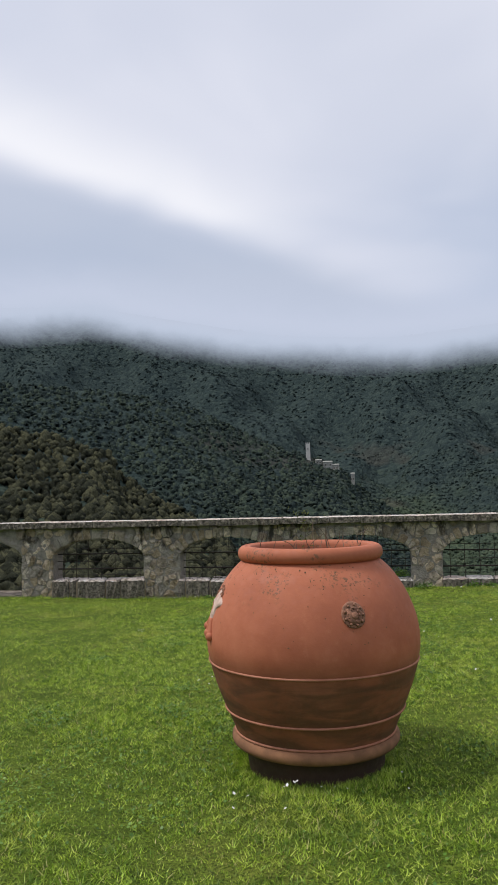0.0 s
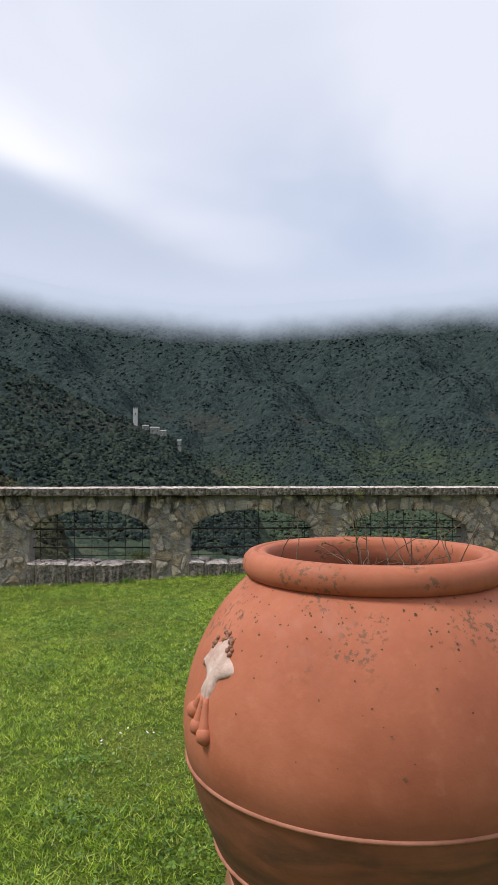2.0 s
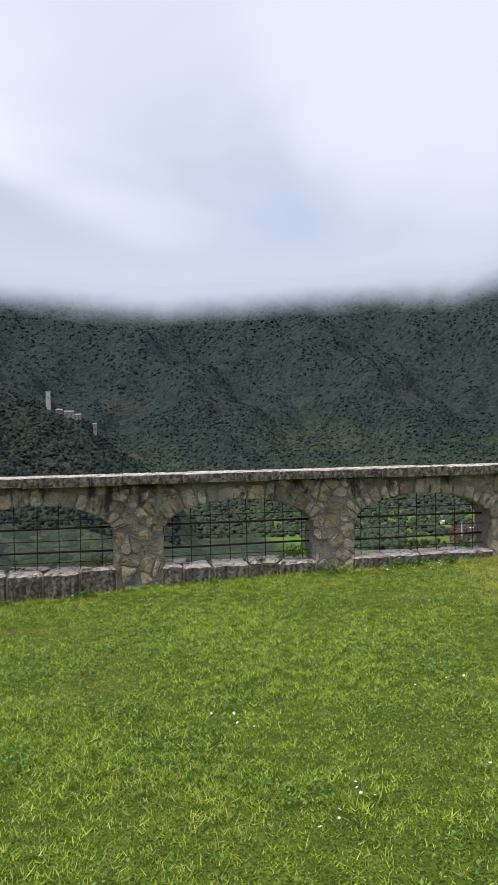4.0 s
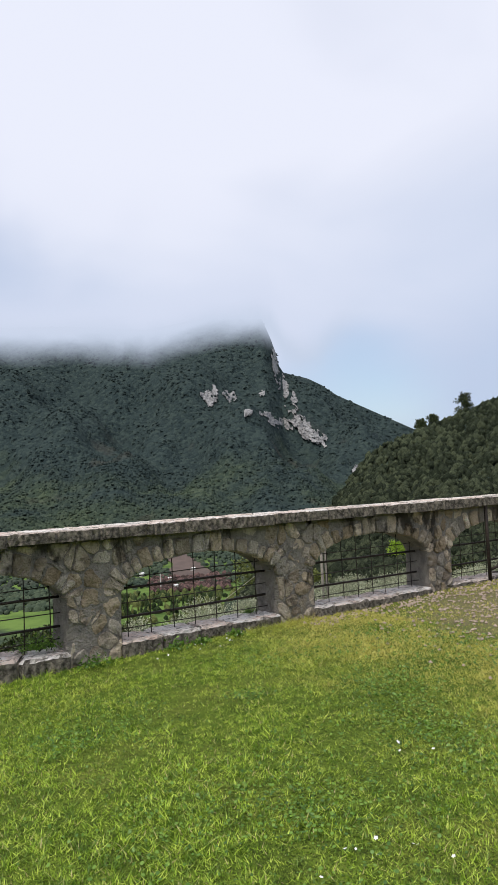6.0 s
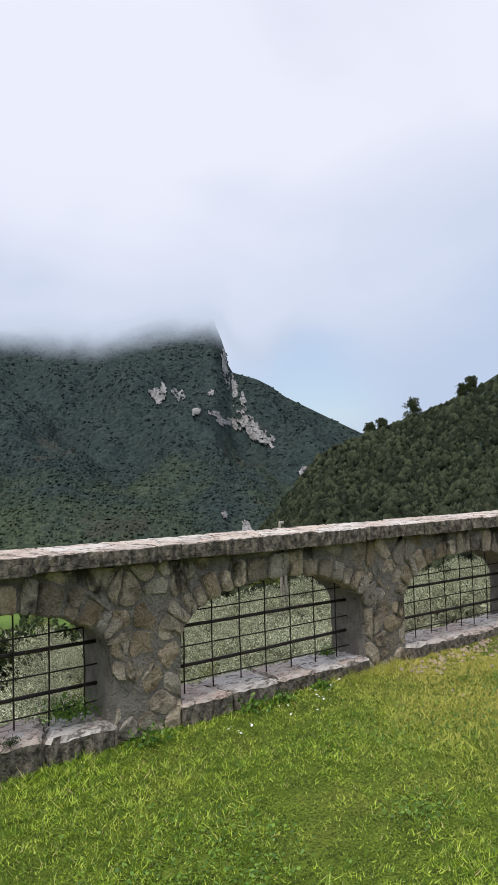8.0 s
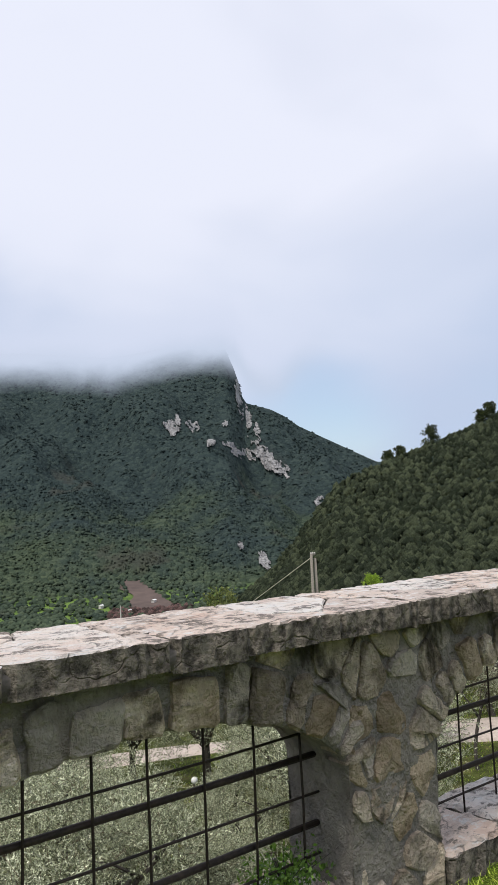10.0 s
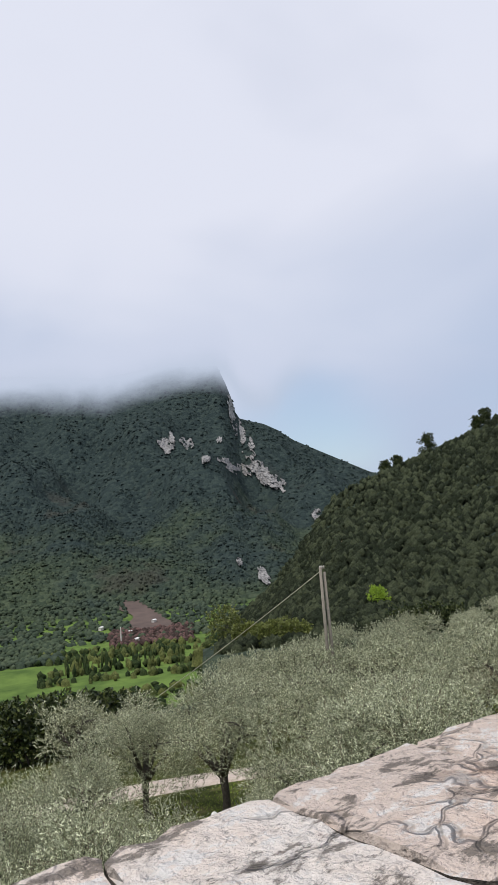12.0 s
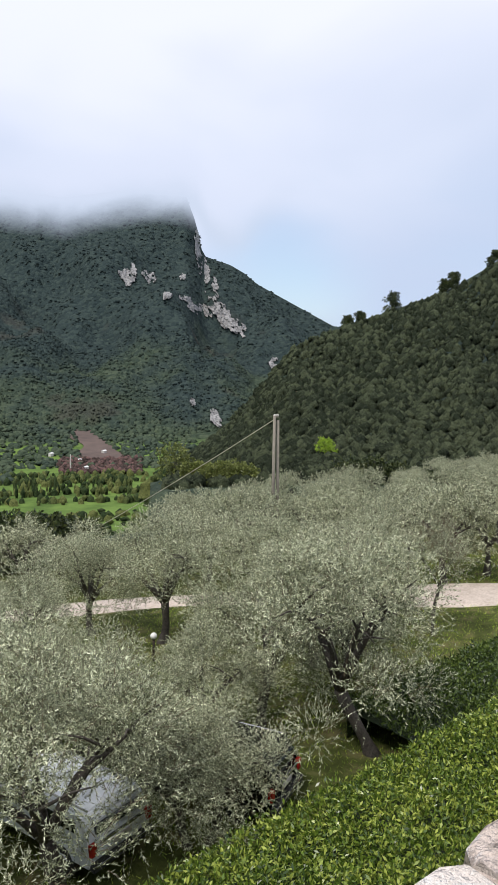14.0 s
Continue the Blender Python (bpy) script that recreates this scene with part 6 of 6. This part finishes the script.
def car(name, label, at, turn, mat, tall):
    """A parked car, nose along +x."""
    c = thing(name, label, "car", at=at, turn=turn)
    length, half = 4.2, 0.86
    side = [(-2.05, 0.42), (-2.1, 0.75), (-2.0, 0.98), (-1.9, tall - 0.12), (-1.75, tall), (0.35, tall), (0.62, tall - 0.08), (1.05, 1.02), (1.9, 0.92), (2.08, 0.75), (2.1, 0.4)]

    def shell(pts, y0, y1, taper):
        bm = bmesh.new()
        a = [bm.verts.new((x, y0 + taper * max(0, z - 0.9), z)) for x, z in pts]
        b = [bm.verts.new((x, y1 - taper * max(0, z - 0.9), z)) for x, z in pts]
        bm.faces.new(a)
        bm.faces.new(list(reversed(b)))
        for i in range(len(pts)):
            j = (i + 1) % len(pts)
            bm.faces.new((a[j], a[i], b[i], b[j]))
        return bm

    bm = shell(side, -half, half, 0.16)
    bmesh.ops.bevel(bm, geom=list(bm.edges), offset=0.045, segments=2, affect="EDGES", clamp_overlap=True)
    part("body", bm, mat, c, smooth=False)
    for s in (-1, 1):
        for x0, x1 in ((-1.62, -0.75), (-0.68, 0.2)):
            bm = bmesh.new()
            y = s * (half - 0.07)
            add_box(bm, x0, x1, min(y, y + s * 0.03), max(y, y + s * 0.03), 1.02, tall - 0.18)
            part("side_window", bm, M_GLASS, c)
        bm = bmesh.new()
        add_tube(bm, [(-1.8, s * 0.66, tall + 0.05), (0.3, s * 0.66, tall + 0.05)], 0.022, 8)
        part("roof_rail", bm, M_CHROME, c, "bright roof rail")
        bm = bmesh.new()
        add_box(bm, -2.13, -2.03, s * 0.78 - 0.07, s * 0.78 + 0.07, 0.72, 0.96)
        part("tail_light", bm, M_RED, c, "red tail light")
        for x in (-1.3, 1.3):
            bm = bmesh.new()
            add_tube(bm, [(x, s * 0.64, 0.33), (x, s * 0.68, 0.33), (x, s * 0.84, 0.33), (x, s * 0.88, 0.33)], [0.29, 0.33, 0.33, 0.29], 20)
            wheel = part("wheel", bm, M_RUBBER, c, smooth=False)
            bm = bmesh.new()
            add_tube(bm, [(x, s * 0.87, 0.33), (x, s * 0.895, 0.33)], [0.2, 0.17], 14)
            part("rim", bm, M_CHROME, wheel)
    bm = bmesh.new()
    add_box(bm, -2.03, -1.94, -0.62, 0.62, 1.05, tall - 0.2)
    part("rear_window", bm, M_GLASS, c)
    bm = bmesh.new()
    v = [bm.verts.new(p) for p in ((0.70, -0.66, tall - 0.14), (0.70, 0.66, tall - 0.14), (1.07, 0.74, 1.05), (1.07, -0.74, 1.05))]
    bm.faces.new(v)
    bmesh.ops.solidify(bm, geom=list(bm.faces), thickness=0.02)
    part("windscreen", bm, M_GLASS, c)
    for z, label in ((0.48, "rear bumper with a bright edge"),):
        bm = bmesh.new()
        add_box(bm, -2.2, -2.04, -0.84, 0.84, z - 0.08, z + 0.1)
        bmesh.ops.bevel(bm, geom=list(bm.edges), offset=0.03, segments=2, affect="EDGES")
        part("bumper", bm, M_RUBBER, c, label)
        bm = bmesh.new()
        add_box(bm, -2.215, -2.195, -0.8, 0.8, z + 0.04, z + 0.075)
        part("bumper_trim", bm, M_CHROME, c)
    bm = bmesh.new()
    add_box(bm, -2.13, -2.09, -0.6, 0.6, 0.90, 0.95)
    part("tail_trim", bm, M_CHROME, c)
    bm = bmesh.new()
    add_box(bm, -2.13, -2.10, -0.26, 0.26, 0.72, 0.83)
    part("plate", bm, M_PLASTER, c, "pale number plate")


car("parked_car", "black off-road car parked under the olive trees", (*lower(8.55, 21.35), float(grove_z(*lower(8.55, 21.35)))), 114, M_BLACK, 1.5)
car("parked_car", "white car parked under an olive tree", (*lower(6.0, 21.95), float(grove_z(*lower(6.0, 21.95)))), 105, M_WHITE, 1.42)


# ---- low cloud on the mountain ----
EDGE = [(-60, 12), (-29.5, 12.1), (-23.2, 12.7), (-16.6, 11.45), (-7.6, 10.2), (1.2, 9.5), (8.9, 10.0), (19, 10.3), (23, 10.2), (26, 9.9), (29, 10.7), (31.5, 11.2), (35.0, 11.3), (36.0, 10.9), (37.0, 9.3), (38.2, 8.6), (39.6, 8.7), (41.5, 10.5), (45, 13)]


def cloud_build(n):
    uv = n.add("ShaderNodeSeparateXYZ", Vector=n.add("ShaderNodeTexCoord").outputs["UV"])
    wisp = n.noise(0.012, 5, 0.55, n.scaled(n.pos, 1, 1, 1.6), 0.3)
    v = n.math("ADD", uv.outputs[1], n.math("MULTIPLY", n.math("SUBTRACT", wisp, 0.5), 0.16))
    low = n.range(v, -0.02, 0.30)
    high = n.range(v, 0.9, 0.3)
    sides = n.math("MULTIPLY", n.range(uv.outputs[0], 1.0, 0.925), n.range(uv.outputs[0], 0.0, 0.1))
    alpha = n.math("MULTIPLY", n.math("MULTIPLY", low, high), sides)
    glow = n.add("ShaderNodeEmission", Color=n.mix(n.range(v, 0.15, 0.5), (0.56, 0.64, 0.79), (0.66, 0.72, 0.88)), Strength=1.0)
    clear_ = n.add("ShaderNodeBsdfTransparent")
    m = n.add("ShaderNodeMixShader", Fac=alpha)
    n.set(m.inputs[1], clear_)
    n.set(m.inputs[2], glow)
    return m


M_CLOUD = material("low_cloud", cloud_build)
ga, gv = np.meshgrid(np.linspace(-60, 45, 210), np.linspace(0, 1, 12))
el = profile(ga, EDGE) - 0.5 + gv * 8.5
rr = np.full_like(ga, 1120.0)
verts = polar_xyz(ga, rr, 1.46 + rr * tan(el)).reshape(-1, 3)
idx = np.arange(len(verts)).reshape(ga.shape)
quads = np.stack([idx[:-1, :-1], idx[:-1, 1:], idx[1:, 1:], idx[1:, :-1]], -1).reshape(-1, 4)
me = fast_mesh("backdrop_low_cloud", verts, quads, M_CLOUD, True)
uvs = np.stack([(ga + 60) / 105, gv], -1).reshape(-1, 2)
layer = me.uv_layers.new(name="UVMap")
layer.data.foreach_set("uv", uvs[quads.ravel()].astype(np.float32).ravel())
low_cloud = tagged(new("backdrop_low_cloud", me), "low grey cloud lying on the mountain tops", "cloud", kind="structure")
low_cloud.visible_shadow = False


# ---- stones of the parapet, one by one ----
def seeds_in(x0, x1, y0, y1, nx, ny, rg, jit):
    out = []
    for i in range(nx):
        for j in range(ny):
            out.append((x0 + (x1 - x0) * (i + 0.5 + (0.25 if j % 2 else -0.25) + rg.uniform(-jit, jit)) / nx, y0 + (y1 - y0) * (j + 0.5 + rg.uniform(-jit, jit)) / ny))
    return out


rg = random.Random(21)
SEEN_WEST, SEEN_EAST = -4.6, 10.4


def coping():
    """The flagstones that cover the wall, in a bed of mortar."""
    bm = bmesh.new()
    n = int((EAST - WEST) / 0.12)
    rows = []
    for y, z in ((CAP_FRONT + 0.02, CAP_LOW + 0.004), (CAP_FRONT + 0.014, CAP_TOP - 0.04), (CAP_FRONT + 0.04, CAP_TOP - 0.024), (CAP_BACK - 0.04, CAP_TOP - 0.024), (CAP_BACK - 0.014, CAP_TOP - 0.04), (CAP_BACK - 0.02, CAP_LOW + 0.004)):
        rows.append([bm.verts.new(wobble((WEST + (EAST - WEST) * k / n, y, z), 9.0, 0.007)) for k in range(n + 1)])
    for r0, r1 in zip(rows, rows[1:] + rows[:1]):
        for k in range(n):
            bm.faces.new((r0[k], r0[k + 1], r1[k + 1], r1[k]))
    part("mortar_bed", bm, M_BED, parapet, smooth=True)
    x = WEST
    while x < EAST - 0.3:
        length = rg.uniform(0.85, 1.35)
        b = min(x + length, EAST)
        count = 2 if b - x > 0.6 else 1
        seeds = seeds_in(x, b, CAP_FRONT, CAP_BACK, max(2, int((b - x) / 0.27)), 2, rg, 0.62)
        lift = rg.uniform(-0.002, 0.003)
        for poly in cells(x + 0.002, b - 0.002, CAP_FRONT, CAP_BACK, seeds, 0.004):
            outline = rough_outline(poly, rg, 0.03, 0.0045)
            outline = [(u, v + (rg.uniform(-0.005, 0.009) if v < CAP_FRONT + 0.02 else rg.uniform(-0.004, 0.002) if v > CAP_BACK - 0.02 else 0)) for u, v in outline]
            top = CAP_TOP - CAP_LOW + lift + rg.uniform(-0.003, 0.003)
            drop = rg.uniform(-0.008, 0.006)
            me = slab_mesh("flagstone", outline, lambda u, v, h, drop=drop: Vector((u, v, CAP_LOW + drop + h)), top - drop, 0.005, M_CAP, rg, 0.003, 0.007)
            child("flagstone", me, parapet)
        x = b


coping()


def face_stones():
    """Rubble on the front face between and above the arches."""
    found = []
    seeds = [s for s in seeds_in(SEEN_WEST, SEEN_EAST, -0.12, 1.0, 104, 9, rg, 0.6) if rg.random() < 0.97]
    piers = [(a[1], b[0]) for a, b in zip(OPENINGS, OPENINGS[1:])]
    for i, (sx, sz) in enumerate(seeds):
        near = [s for s in seeds if s is not seeds[i] and abs(s[0] - sx) < 0.7 and abs(s[1] - sz) < 0.7]
        poly = cells(SEEN_WEST, SEEN_EAST, -0.12, 1.005, [(sx, sz)] + near, 0.014)
        if not poly:
            continue
        poly = poly[0]
        inside = next((p for p in piers if p[0] - 0.12 < sx < p[1] + 0.12), None)
        if inside is None and sz < CROWN + 0.1:
            continue
        if inside and sz < SPRING + 0.16:
            poly = clip_poly(clip_poly(poly, inside[0] + 0.012, 0, -1, 0), inside[1] - 0.012, 0, 1, 0)
        if len(poly) < 3:
            continue

        def bad(p):
            low = arch(p[0])
            if low is None:
                return False
            return p[1] < low + 0.165 - 0.06 * (p[1] < SPRING + 0.12)

        pts = rough_outline(poly, rg, 0.04, 0.006)
        hits = [p for p in pts if bad(p)]
        if len(hits) > len(pts) * 0.4 or len(pts) < 5:
            continue
        pts = [p for p in pts if not bad(p)]
        area = abs(sum(pts[k][0] * pts[(k + 1) % len(pts)][1] - pts[(k + 1) % len(pts)][0] * pts[k][1] for k in range(len(pts)))) / 2
        if area < 0.0035 or len(pts) < 5:
            continue
        found.append(pts)
    for pts in found:
        if rg.random() < 0.06:
            continue
        proud = rg.choice((0.026, 0.03, 0.034, 0.042))
        me = slab_mesh("stone", pts, lambda u, v, h: Vector((u, FACE + 0.022 - h, v)), proud, 0.006, M_STONE, rg, 0.008)
        child("stone", me, parapet)


def voussoirs():
    for a, b in OPENINGS:
        if not SEEN_WEST < (a + b) / 2 < SEEN_EAST:
            continue
        c, half = (a + b) / 2, (b - a) / 2
        t = 0.10
        while t < math.pi - 0.12:
            step = rg.uniform(0.13, 0.24)
            t1 = min(t + step, math.pi - 0.05)
            ring = rg.uniform(0.12, 0.19)

            def at(tt, out):
                px, pz = half * math.cos(tt), (CROWN - SPRING) * math.sin(tt)
                nx, nz = math.cos(tt) / half, math.sin(tt) / (CROWN - SPRING)
                ln = math.hypot(nx, nz)
                return (c - (px + nx / ln * out), SPRING + pz + nz / ln * out)

            lean = rg.uniform(-0.03, 0.03)
            g = 0.012
            poly = [at(t + g, -0.004), at(t1 - g, -0.004), at(t1 - g * 1.5 + lean, ring), at(t + g * 1.5 + lean, ring * rg.uniform(0.85, 1.1))]
            poly = [(p[0], min(p[1], 0.995)) for p in poly]
            me = slab_mesh("voussoir", rough_outline(poly, rg, 0.03, 0.005), lambda u, v, h: Vector((u, FACE + 0.10 - h, v)), 0.10 + rg.uniform(0.012, 0.03), 0.01, M_STONE, rg, 0.005)
            child("voussoir", me, parapet)
            t = t1


def sills():
    for a, b in OPENINGS:
        if not SEEN_WEST < (a + b) / 2 < SEEN_EAST:
            continue
        rough = (a + b) / 2 < 3.0
        n = 5 if rough else 4
        seeds = seeds_in(a - 0.02, b + 0.02, FACE - 0.055, BACK, n, 1, rg, 0.3) + ([(a + (b - a) * rg.random(), BACK - 0.05)] if rough else [])
        for poly in cells(a - 0.02, b + 0.02, FACE - 0.055, BACK, seeds, 0.022 if rough else 0.012):
            top = SILL + rg.uniform(-0.025, 0.012) if rough else SILL + rg.uniform(-0.008, 0.006)
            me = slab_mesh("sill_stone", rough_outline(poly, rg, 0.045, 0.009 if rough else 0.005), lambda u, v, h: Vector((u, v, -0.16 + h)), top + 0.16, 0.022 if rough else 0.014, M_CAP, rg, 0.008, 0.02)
            child("sill_stone", me, parapet)
        bm = bmesh.new()
        add_box(bm, a - 0.03, b + 0.03, FACE - 0.02, BACK - 0.01, -0.4, SILL - 0.045)
        part("sill_bed", bm, M_MORTAR, parapet)


face_stones()
voussoirs()
sills()
